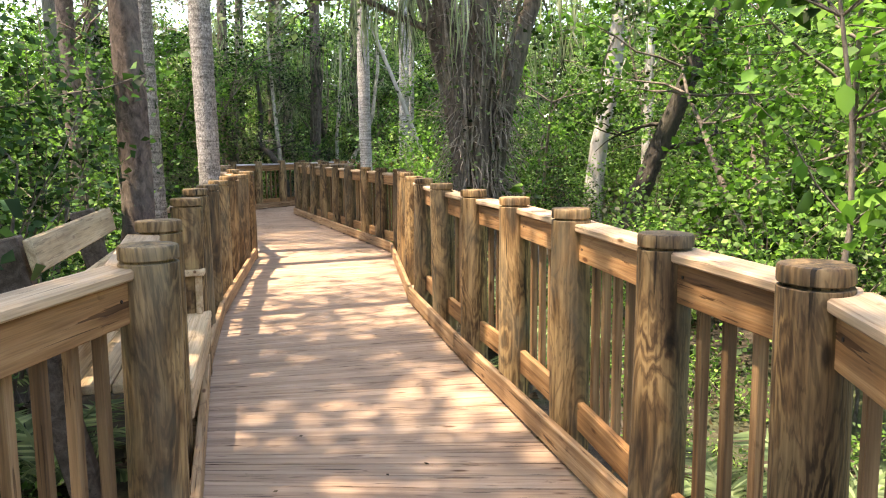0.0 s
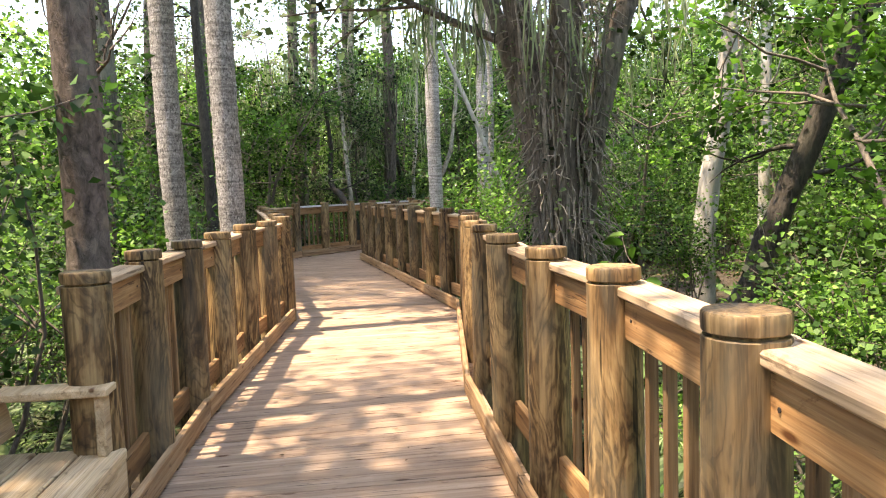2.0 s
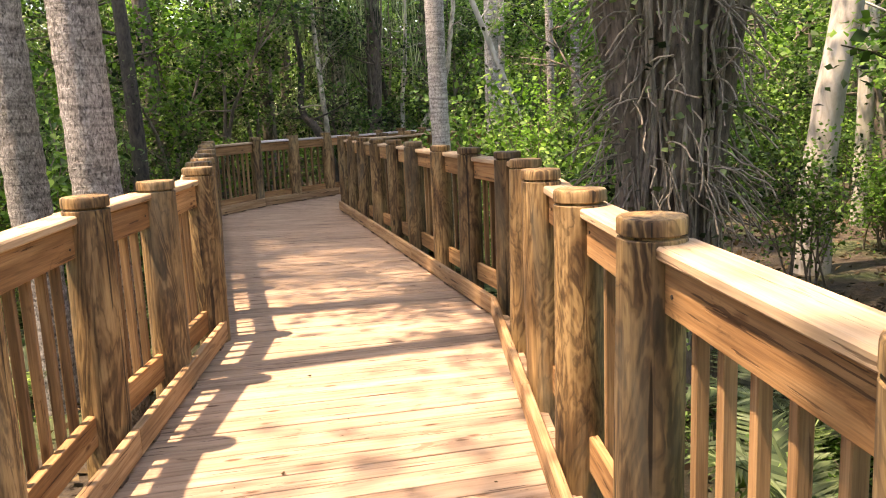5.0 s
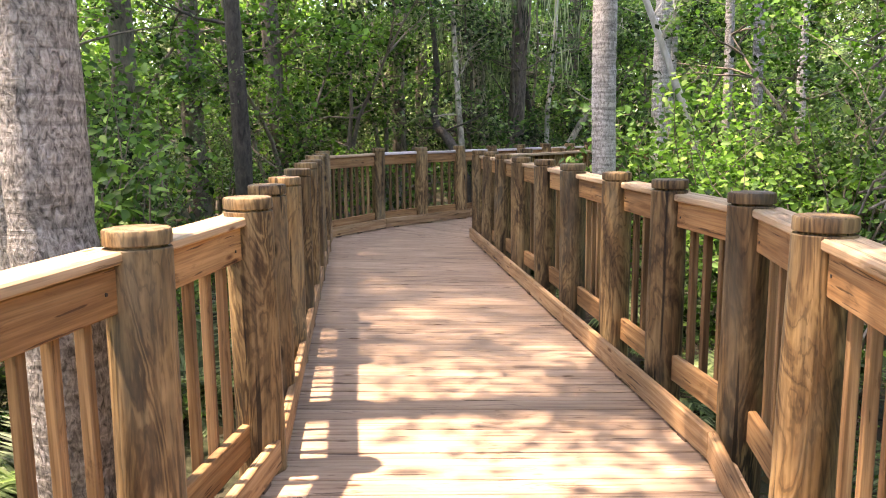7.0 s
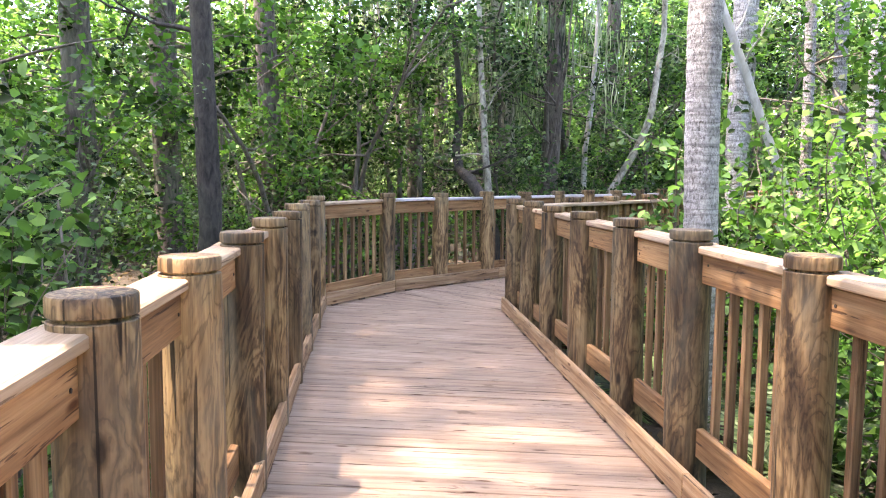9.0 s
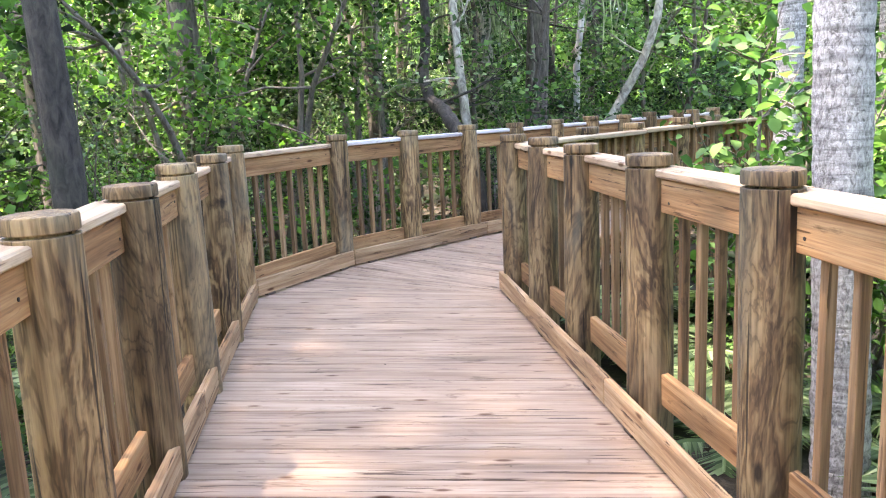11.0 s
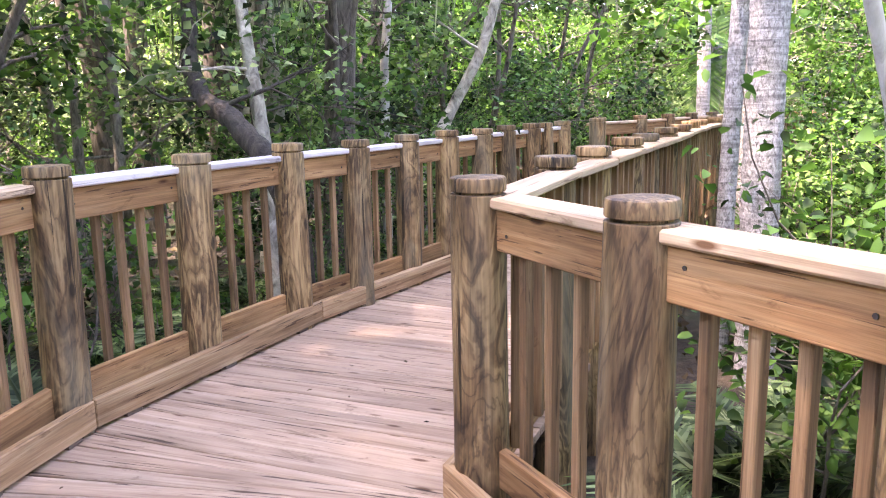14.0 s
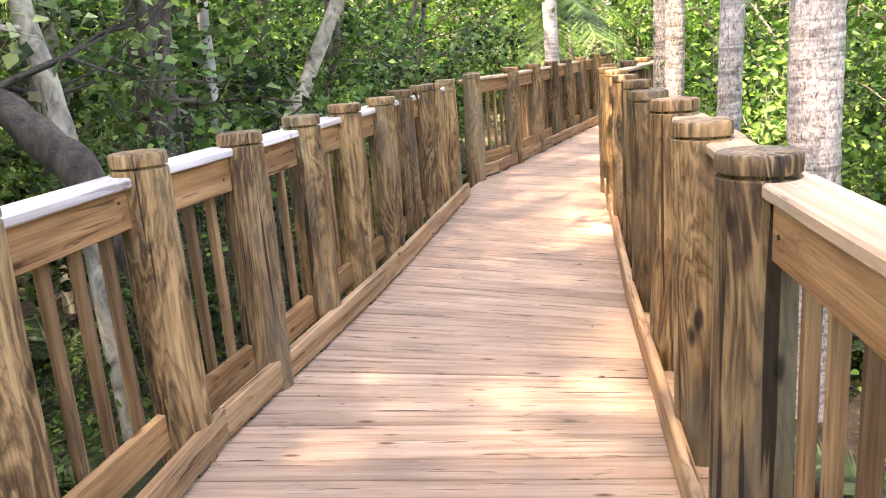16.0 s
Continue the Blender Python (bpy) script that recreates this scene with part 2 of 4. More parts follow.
M_VINE = bark("vine_bark", (0.06, 0.052, 0.042), (0.38, 0.33, 0.27), 30.0, 0.3)
M_MOSS = leaf("grey_moss", (0.15, 0.17, 0.12), (0.24, 0.26, 0.19), (0.36, 0.37, 0.29), 0.35, 0.9)
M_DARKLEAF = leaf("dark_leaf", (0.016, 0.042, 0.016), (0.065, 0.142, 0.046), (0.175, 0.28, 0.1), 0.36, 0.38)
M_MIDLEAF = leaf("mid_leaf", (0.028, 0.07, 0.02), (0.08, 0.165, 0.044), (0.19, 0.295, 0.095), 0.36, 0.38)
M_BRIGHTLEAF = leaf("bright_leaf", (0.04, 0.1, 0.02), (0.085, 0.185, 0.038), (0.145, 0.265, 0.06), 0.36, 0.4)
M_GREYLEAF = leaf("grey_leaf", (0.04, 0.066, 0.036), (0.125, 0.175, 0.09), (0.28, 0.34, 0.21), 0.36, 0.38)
# brighter green for the far woods, sunlight put into the colour
M_LITLEAF = leaf("lit_leaf", (0.06, 0.125, 0.035), (0.14, 0.245, 0.075), (0.25, 0.36, 0.13), 0.45, 0.42)
# darker green for the deep woods, shade put into the colour
M_SHADELEAF = leaf("shaded_leaf", (0.012, 0.03, 0.012), (0.035, 0.075, 0.028), (0.08, 0.14, 0.055), 0.35, 0.5)
M_LITTER = leaf("dead_leaf", (0.03, 0.02, 0.013), (0.075, 0.053, 0.035), (0.15, 0.112, 0.077), 0.15, 0.8)
M_GROUND = ground_mat()
M_IRON = nodes("nail_iron")[0]
M_IRON.node_tree.nodes["Principled BSDF"].inputs["Base Color"].default_value = (0.03, 0.022, 0.018, 1)
M_IRON.node_tree.nodes["Principled BSDF"].inputs["Roughness"].default_value = 0.8


# ---------------------------------------------------------------- mesh helpers
def part(name, bm, material, parent=None, label="", at=None):
    me = bpy.data.meshes.new(name)
    bm.to_mesh(me)
    bm.free()
    me.materials.append(material)
    return shared(name, me, parent, label, at)


def shared(name, me, parent=None, label="", at=None):
    ob = new(name, me)
    if parent:
        ob.parent = parent
    if at is not None:
        ob.matrix_basis = at
    if label:
        ob["label"] = label
    return ob


def empty(name, at, label, category, group="", kind=""):
    ob = new(name)
    ob.matrix_basis = at
    return tagged(ob, label, category, group, kind)


def box(sx, sy, sz, bevel=0.004, bm=None, m=None):
    bm = bm or bmesh.new()
    r = bmesh.ops.create_cube(bm, size=1.0, matrix=(m or Matrix()) @ Matrix.Diagonal((sx, sy, sz, 1)))
    if bevel:
        es = list({e for v in r["verts"] for e in v.link_edges})
        bmesh.ops.bevel(bm, geom=es, offset=bevel, segments=1, affect="EDGES")
    return bm


class Soup:
    """Vertices and faces gathered for one mesh."""

    def __init__(self):
        self.v, self.f, self.n = [], [], 0

    def tube(self, pts, radii, sides=8, cap=True, wob=0.0, seed=0):
        pts = [Vector(p) for p in pts]
        rng = np.random.default_rng(seed)
        ref = Vector((0.31, 0.93, 0.17))
        ring0 = self.n
        for i, p in enumerate(pts):
            d = (pts[min(i + 1, len(pts) - 1)] - pts[max(i - 1, 0)]).normalized()
            a = d.cross(ref).normalized()
            b = d.cross(a)
            for k in range(sides):
                t = 2 * math.pi * k / sides
                r = radii[i] * (1 + (rng.random() - 0.5) * 2 * wob)
                self.v.append(tuple(p + (a * math.cos(t) + b * math.sin(t)) * r))
        self.n += len(pts) * sides
        for i in range(len(pts) - 1):
            for k in range(sides):
                o = ring0 + i * sides
                self.f.append((o + k, o + sides + k, o + sides + (k + 1) % sides, o + (k + 1) % sides))
        if cap:
            self.f.append(tuple(ring0 + (len(pts) - 1) * sides + k for k in range(sides)))

    def add(self, other):
        self.v += other.v
        self.f += [tuple(i + self.n for i in f) for f in other.f]
        self.n += other.n

    def mesh(self, name, material, smooth=True):
        me = bpy.data.meshes.new(name)
        me.from_pydata(self.v, [], self.f)
        me.materials.append(material)
        if smooth:
            me.shade_smooth()
        return me


def leaf_mesh(name, centres, sizes, material, rng, droop=0.25, slim=0.42, fine=False):
    """A folded leaf at every centre: four corners, or six for the finer ones."""
    n = len(centres)
    d = rng.normal(size=(n, 3))
    d[:, 2] = d[:, 2] * 0.6 - droop
    d /= np.linalg.norm(d, axis=1)[:, None]
    u = rng.normal(size=(n, 3))
    u[:, 2] = np.abs(u[:, 2]) + 0.8
    w = np.cross(d, u)
    w /= np.linalg.norm(w, axis=1)[:, None]
    up = np.cross(w, d)
    s = np.asarray(sizes)[:, None]

    def spot(t, side, lift):
        return centres + d * s * t + w * s * side * slim + up * s * lift

    if fine:
        ring = [spot(0, 0, 0), spot(0.28, 0.8, 0.1), spot(0.66, 0.72, 0.06), spot(1.0, 0, -0.12), spot(0.66, -0.72, 0.06), spot(0.28, -0.8, 0.1)]
        order, c = np.array([[0, 1, 2, 3], [0, 3, 4, 5]]), 6
    else:
        ring = [spot(0, 0, 0), spot(0.48, 1, 0.12), spot(1.0, 0, 0), spot(0.48, -1, 0.12)]
        order, c = np.array([[0, 1, 2, 3]]), 4
    co = np.stack(ring, axis=1).reshape(-1, 3)
    idx = (np.arange(n)[:, None, None] * c + order[None]).reshape(-1)
    faces = n * len(order)
    me = bpy.data.meshes.new(name)
    me.vertices.add(c * n)
    me.vertices.foreach_set("co", co.astype(np.float32).ravel())
    me.loops.add(4 * faces)
    me.loops.foreach_set("vertex_index", idx.astype(np.int32))
    me.polygons.add(faces)
    me.polygons.foreach_set("loop_start", np.arange(0, 4 * faces, 4, dtype=np.int32))
    me.polygons.foreach_set("loop_total", np.full(faces, 4, dtype=np.int32))
    me.update(calc_edges=True)
    me.materials.append(material)
    return me


def clumps(rng, centres, per, radius, flat=0.6):
    """Leaf places scattered in flattened balls round the clump centres."""
    c = np.repeat(np.asarray(centres), per, axis=0)
    off = rng.normal(size=c.shape) * radius
    off[:, 2] *= flat
    return c + off


# ---------------------------------------------------------------- plan of the boardwalk
RIGHT_POSTS = [(0.32, -1.9), (0.76, -1.06), (1.21, -0.22), (1.655, 0.62), (2.1, 1.46), (2.23, 2.3), (2.43, 3.3), (2.595, 4.29), (2.675, 5.13), (2.785, 6.06),
               (2.985, 7.2), (3.155, 8.02), (3.35, 8.84), (3.59, 9.78), (3.8, 10.65), (3.765, 11.5), (3.755, 12.35), (3.74, 13.38), (3.72, 14.28),
               (3.67, 15.2), (3.645, 16.15), (3.6, 16.89), (3.58, 17.67), (4.316, 18.35), (4.885, 18.82), (5.5, 19.34), (6.09, 19.85),
               (6.75, 20.4), (7.4, 20.97), (8.05, 21.53), (8.7, 22.1), (9.4, 22.62), (10.25, 22.98), (11.1, 23.4), (11.95, 23.83), (12.8, 24.25), (13.65, 24.66), (14.5, 25.05)]
LEFT_POSTS = [(-1.6, -1.37), (-1.18, -0.57), (-0.76, 0.22), (-0.33, 1.02), (0.09, 1.81), (0.52, 2.65), (0.56, 3.6), (0.75, 5.23), (0.85, 6.15), (0.98, 7.08),
              (1.135, 7.89), (1.3, 8.94), (1.515, 9.8), (1.714, 10.72), (1.69, 11.45), (1.68, 12.3), (1.66, 13.25), (1.64, 14.15), (1.62, 15.05),
              (1.6, 16.0), (1.58, 16.9), (1.55, 17.9), (2.272, 19.05), (2.936, 19.66), (3.604, 20.2), (4.16, 20.58), (4.73, 21.0), (5.25, 21.39), (5.79, 21.78),
              (6.29, 22.16), (6.79, 22.54), (7.17, 22.83), (7.6, 23.15)]
LEFT_FAR_POSTS = [(8.6, 23.85), (8.8, 24.1), (9.72, 24.33), (10.58, 24.74), (11.43, 25.17), (12.27, 25.61), (13.12, 26.03), (13.98, 26.44), (14.85, 26.81)]
RIGHT_CURB = [(0.08, -1.96), (2.11, 1.8), (2.5, 5.1), (2.77, 7.02), (3.62, 10.565), (3.455, 17.74), (6.0, 19.95), (9.35, 22.72), (14.45, 25.2)]
LEFT_CURB = [(-1.46, -1.29), (0.63, 2.63), (0.85, 5.3), (1.08, 7.0), (1.811, 10.738), (1.644, 18.0), (2.375, 19.0), (3.774, 20.21), (5.4, 21.33), (7.85, 23.17)]
LEFT_FAR_CURB = [(8.75, 23.88), (9.05, 23.95), (14.9, 26.68)]
LEFT_EDGE = LEFT_CURB + [(9.05, 23.95), (14.9, 26.68)]
RIGHT_EDGE = [(0.08, -1.96), (2.11, 1.8), (2.5, 5.1), (2.77, 7.02), (3.62, 10.565), (3.455, 17.5), (3.485, 17.76), (4.9, 18.98), (6.0, 19.95), (8.1, 21.75), (9.35, 22.72), (14.45, 25.2)]
GROUND_Z = -0.55


def along(line, step):
    """Points at even steps along a polyline, with the leftover spread over them."""
    p = [Vector(q) for q in line]
    seg = [(b - a).length for a, b in zip(p, p[1:])]
    n = max(1, round(sum(seg) / step))
    out = []
    for i in range(n + 1):
        s, k = sum(seg) * i / n, 0
        while k < len(seg) - 1 and s > seg[k]:
            s, k = s - seg[k], k + 1
        out.append(p[k].lerp(p[k + 1], min(1.0, s / seg[k])))
    return out


def deck_distance(x, y):
    """Metres from the middle line of the walk."""
    q, best = Vector((x, y)), 99.0
    for (a, b) in zip(MIDDLE, MIDDLE[1:]):
        ab = b - a
        t = max(0.0, min(1.0, (q - a).dot(ab) / ab.length_squared))
        best = min(best, (q - a - ab * t).length)
    return best


MIDDLE = [(Vector(a) + Vector(b)) / 2 for a, b in zip(LEFT_EDGE[:6], RIGHT_EDGE[:6])] + [Vector((2.9, 19.0)), Vector((4.9, 20.1)), Vector((8.5, 22.9)), Vector((14.7, 25.95))]

# ---------------------------------------------------------------- ground
bm = bmesh.new()
steps = [-400, -150, -60] + [-35 + 1.0 * i for i in range(86)] + [90, 170, 400]
grid = []
for y in steps:
    row = []
    for x in steps:
        h = noise.noise((x * 0.21, y * 0.21, 0.3)) * 0.14 + noise.noise((x * 0.9, y * 0.9, 4.0)) * 0.05
        row.append(bm.verts.new((x, y, GROUND_Z + h)))
    grid.append(row)
for i in range(len(steps) - 1):
    for j in range(len(steps) - 1):
        bm.faces.new((grid[i][j], grid[i][j + 1], grid[i + 1][j + 1], grid[i + 1][j])).smooth = True
ground = part("ground", bm, M_GROUND)
tagged(ground, "brown leaf litter and soil of the forest floor", "ground", kind="structure")


# ---------------------------------------------------------------- railings
def post_mesh(seed):
    rng = np.random.default_rng(seed)
    prof = [(-0.75, 0.1), (0.0, 0.099), (0.3, 0.0985), (0.6, 0.098), (0.9, 0.0965), (1.107, 0.096), (1.1095, 0.0935), (1.11, 0.08), (1.1185, 0.08),
            (1.119, 0.0935), (1.1215, 0.096), (1.14, 0.0962), (1.158, 0.0958), (1.1635, 0.0925), (1.1655, 0.087)]
    sides, s = 20, Soup()
    ph, lean = rng.random() * 6.28, rng.normal(size=2) * 0.006
    ph2 = rng.random() * 6.28
    crack = rng.random() * 6.28
    for z, r in prof:
        for k in range(sides):
            t = 2 * math.pi * k / sides
            f = 1 + 0.025 * math.sin(2 * t + ph) + 0.018 * math.sin(3 * t + ph2 + z * 2.5) + 0.012 * math.sin(z * 7 + ph)
            if abs((t - crack + math.pi) % (2 * math.pi) - math.pi) < 0.16:
                f *= 0.94
            s.v.append((r * f * math.cos(t) + lean[0] * z, r * f * math.sin(t) + lean[1] * z, z))
    for i in range(len(prof) - 1):
        for k in range(sides):
            o = i * sides
            s.f.append((o + k, o + (k + 1) % sides, o + sides + (k + 1) % sides, o + sides + k))
    top = (len(prof) - 1) * sides
    s.f.append(tuple(top + k for k in range(sides)))
    me = s.mesh("post", M_POST)
    me.set_sharp_from_angle(angle=radians(35))
    return me


POSTS = [post_mesh(i + 3) for i in range(9)]
BAL_LEN = 0.92


def baluster_mesh():
    b = box(BAL_LEN, 0.035, 0.035, 0.003)
    me = bpy.data.meshes.new("baluster")
    b.to_mesh(me)
    b.free()
    me.materials.append(M_BAL)
    return me


BALUSTER = baluster_mesh()


def board(name, a, b, z, thick, height, material, parent, origin, off=0.0, tilt=0.0, bevel=0.004, label=""):
    """A board from a to b in plan, its middle at height z, shifted sideways by off (to the left of a to b)."""
    a, b = Vector(a), Vector(b)
    d = b - a
    side = Vector((-d.y, d.x)).normalized()
    mid = (a + b) / 2 + side * off
    at = Matrix.Translation((mid.x - origin[0], mid.y - origin[1], z)) @ pose(0, 0, 0, tilt, 0, math.degrees(math.atan2(d.y, d.x)))
    return part(name, box(d.length, thick, height, bevel), material, parent, label, at)


def bolt_mesh():
    b = bmesh.new()
    bmesh.ops.create_cone(b, cap_ends=True, segments=8, radius1=0.0065, radius2=0.0055, depth=0.006)
    me = bpy.data.meshes.new("bolt")
    b.to_mesh(me)
    b.free()
    me.materials.append(M_IRON)
    return me


BOLT = bolt_mesh()


def railing(posts, out, label, start=True, grey_from=99):
    """Log posts with a cap, a header, balusters and a low rail. out: +1 when the outer side lies to the left of the run."""
    rng = random.Random(round(posts[0][0] * 1000 + posts[0][1] * 77))
    o = posts[0]
    rail = empty("railing", pose(o[0], o[1], 0), label, "railing", "boardwalk railings")
    for i, p in enumerate(posts):
        if i == 0 and not start:
            continue
        lift = rng.uniform(-0.008, 0.008)
        shared("post", POSTS[rng.randrange(len(POSTS))], rail, "", pose(p[0] - o[0], p[1] - o[1], lift, 0, 0, rng.uniform(0, 360)))
    for i, (a, b) in enumerate(zip(posts, posts[1:])):
        va, vb = Vector(a), Vector(b)
        d = (vb - va).normalized()
        L = (vb - va).length
        board("cap", va, vb, 1.082 + rng.uniform(-0.004, 0.004), 0.142, 0.036, M_CAP_GREY if i >= grey_from else M_CAP, rail, o, out * 0.058, rng.uniform(-1, 1), 0.007)
        ia, ib = va + d * 0.06, vb - d * 0.06
        header = board("header", ia, ib, 0.993, 0.038, 0.138, M_RAIL, rail, o, out * 0.03)
        for k in (-1, 1):
            shared("bolt", BOLT, header, "dark rusty bolt head", pose(k * ((L - 0.12) / 2 - rng.uniform(0.07, 0.1)), -out * 0.019, rng.uniform(-0.03, 0.03), 90, 0, 0))
        board("low_rail", ia, ib, 0.165, 0.038, 0.138, M_RAIL, rail, o, out * 0.03)
        n = max(2, round((L - 0.2) / 0.148))
        side = Vector((-d.y, d.x)) * out * 0.07
        for k in range(n):
            q = va + d * (0.1 + (L - 0.2) * (k + 0.5) / n + rng.uniform(-0.006, 0.006)) + side
            at = Matrix.Translation((q.x - o[0], q.y - o[1], 0.145 + BAL_LEN / 2)) @ pose(0, 0, 0, 0, 0, math.degrees(math.atan2(d.y, d.x))) @ pose(0, 0, 0, rng.uniform(-1.5, 1.5), 90, 0)
            shared("baluster", BALUSTER, rail, "", at)
    return rail


railing(RIGHT_POSTS[:15], -1, "weathered log-post railing with flat cap along the boardwalk")
railing(RIGHT_POSTS[14:23], -1, "brown log-post railing with square balusters, straight stretch", False)
railing(RIGHT_POSTS[22:], -1, "sunlit log-post railing past the sharp corner", False)
railing(LEFT_POSTS[:7], 1, "weathered log-post railing ending at the bench")
railing(LEFT_POSTS[7:14], 1, "weathered log-post railing beginning beside the bench")
railing(LEFT_POSTS[13:22], 1, "log-post railing close beside the palm trunks", False)
railing(LEFT_POSTS[21:], 1, "log-post railing round the outside of the bend", False, 1)
railing(LEFT_FAR_POSTS, 1, "far log-post railing past the side opening")


def curb(line, label, out):
    o = line[0]
    c = empty("curb", pose(o[0], o[1], 0), label, "curb", "boardwalk curbs")
    for a, b in zip(line, line[1:]):
        va, vb = Vector(a), Vector(b)
        n = max(1, round((vb - va).length / 2.4))
        for k in range(n):
            p, q = va.lerp(vb, k / n), va.lerp(vb, (k + 1) / n)
            d = (q - p).normalized() * 0.002
            board("curb_board", p + d, q - d, 0.081 + 0.001 * (k % 2), 0.04, 0.128, M_CURB, c, o, out * 0.02, 0, 0.005)
            for f in (0.12, 0.5, 0.88):
                m = p.lerp(q, f)
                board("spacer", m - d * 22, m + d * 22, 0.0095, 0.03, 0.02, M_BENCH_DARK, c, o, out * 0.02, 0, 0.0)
    return c


curb(RIGHT_CURB[:6], "pine curb board along the deck edge, worn", -1)
curb(RIGHT_CURB[5:], "pine curb board along the deck past the corner", -1)
curb(LEFT_CURB, "pine curb board round the outer deck edge", 1)
curb(LEFT_FAR_CURB, "short pine curb past the side opening", 1)


# ---------------------------------------------------------------- bench
def bench():
    """Plank bench set in the gap of the railing, its back to the trees."""
    a, b = Vector(LEFT_POSTS[6]), Vector(LEFT_POSTS[7])
    d = (b - a).normalized()
    o = (a + b) / 2
    base = empty("bench", pose(o.x, o.y, 0, 0, 0, math.degrees(math.atan2(d.y, d.x))), "pale plank bench with slatted back and armrests", "bench")
    half = (b - a).length / 2 - 0.03
    # local x along the bench, local y away from the deck
    for k in range(3):
        part("seat_plank", box(2 * half, 0.17, 0.045, 0.006), M_BENCH, base, "", pose(0, -0.03 + 0.176 * k, 0.408 + 0.003 * k))
    part("front_board", box(2 * half, 0.04, 0.14, 0.005), M_BENCH, base, "", pose(0, -0.09, 0.314))
    for k, z in enumerate((0.58, 0.79, 1.04)):
        part("back_slat", box(2 * half + 0.2, 0.04, 0.145, 0.006), M_BENCH, base, "", pose(-0.09, 0.345 + 0.06 * k, z, -13, 0, 0))
    for sx in (-1, 1):
        part("back_upright", box(0.09, 0.13, 1.75, 0.006), M_BENCH_DARK, base, "dark stained upright", pose(sx * (half - 0.02) - 0.09, 0.405, 0.25, -13, 0, 0))
        part("leg", box(0.09, 0.09, 1.05, 0.006), M_BENCH_DARK, base, "dark stained leg", pose(sx * (half - 0.1), 0.04, -0.14))
        part("arm_support", box(0.09, 0.04, 0.245, 0.005), M_BENCH, base, "", pose(sx * (half - 0.06), -0.05, 0.553))
        part("armrest", box(0.14, 0.44, 0.035, 0.006), M_BENCH, base, "", pose(sx * (half - 0.06), 0.13, 0.693))
    return base


bench()


# ---------------------------------------------------------------- trees
def placed(x, y, turn=0.0, scale=1.0, z=None):
    return pose(x, y, GROUND_Z - 0.1 if z is None else z, 0, 0, turn) @ Matrix.Scale(scale, 4)


def frond(rng, s, origin, az, rise, length, leaves):
    """A drooping rib; gives the places and directions of its leaflets."""
    pts, d = [], Vector((math.cos(az) * math.cos(rise), math.sin(az) * math.cos(rise), math.sin(rise)))
    p = Vector(origin)
    for i in range(7):
        pts.append(p.copy())
        p = p + d * (length / 6)
        d = (d + Vector((0, 0, -0.17))).normalized()
    s.tube(pts, [0.02 * (1 - i / 8) + 0.004 for i in range(7)], 4)
    side = Vector((-math.sin(az), math.cos(az), 0))
    for i in range(2, 7):
        for k in range(leaves):
            t = (k + 0.5) / leaves
            q = pts[i - 1].lerp(pts[i], t)
            for sg in (-1, 1):
                w = (side * sg + (pts[i] - pts[i - 1]).normalized() * 0.7 + Vector((0, 0, -0.25 + rng.normal() * 0.1))).normalized()
                tip = q + w * length * 0.42 * (1 - 0.35 * abs(i - 4) / 3)
                e = (pts[i] - pts[i - 1]).normalized() * 0.022
                j = s.n
                s.v += [tuple(q - e), tuple(q + e), tuple(tip)]
                s.f.append((j, j + 1, j + 2))
                s.n += 3


def palm(x, y, radius, height, label, lean=(0.0, 0.0), seed=1, mat=None):
    rng = np.random.default_rng(seed)
    t = empty("palm_tree", pose(x, y, GROUND_Z - 0.1), label, "palm tree")
    s = Soup()
    n = int(height / 0.075)
    pts = [(lean[0] * z + 0.03 * math.sin(z * 0.8 + seed), lean[1] * z + 0.03 * math.cos(z * 0.7 + seed), z) for z in (height * i / n for i in range(n + 1))]
    rad = [radius * (1.12 - 0.12 * min(1, i / 12)) * (1 + (0.022 if i % 2 else -0.02)) * (1 + rng.normal() * 0.008) for i in range(n + 1)]
    s.tube(pts, rad, 18, True, 0.022, seed)
    shared("trunk", s.mesh("trunk", mat or M_PALM), t)
    c = Soup()
    for i in range(14):
        frond(rng, c, (pts[-1][0], pts[-1][1], height - 0.1), rng.random() * 6.28, rng.uniform(-0.5, 1.2), rng.uniform(1.4, 2.0), 6)
    shared("crown", c.mesh("crown", M_MIDLEAF, False), t)
    return t


palm(1.17, 10.06, 0.13, 13.0, "tall grey palm trunk with ringed bark behind the railing", (0.004, 0.0), 1)
palm(0.57, 11.35, 0.138, 13.5, "slimmer grey palm trunk with ringed bark", (-0.01, 0.0), 2)
palm(4.55, 15.18, 0.118, 13.0, "pale grey palm trunk beside the straight railing", (-0.012, 0.01), 3, M_PALM_PALE)
palm(6.56, 19.2, 0.125, 13.0, "pale palm trunk beside the railing past the corner", (-0.005, 0.0), 4, M_PALM_PALE)
palm(6.9, 19.85, 0.068, 13.0, "slender palm trunk close to the far railing", (0.008, 0.0), 5, M_PALM_PALE)
palm(8.5, 21.25, 0.08, 9.5, "slim grey palm trunk standing by the far railing", (0.0, 0.01), 6)
palm(9.4, 22.0, 0.1, 9.5, "slim grey palm trunk among leaves by the far railing", (0.004, 0.0), 7)
palm(12.7, 26.3, 0.115, 9.5, "pale straight trunk rising behind the far bend", (0.0, 0.0), 8, M_PALM_PALE)


palm(14.2, 27.5, 0.1, 3.1, "short palm with drooping fronds past the far railing", (0.0, 0.0), 9, M_PALM_PALE)


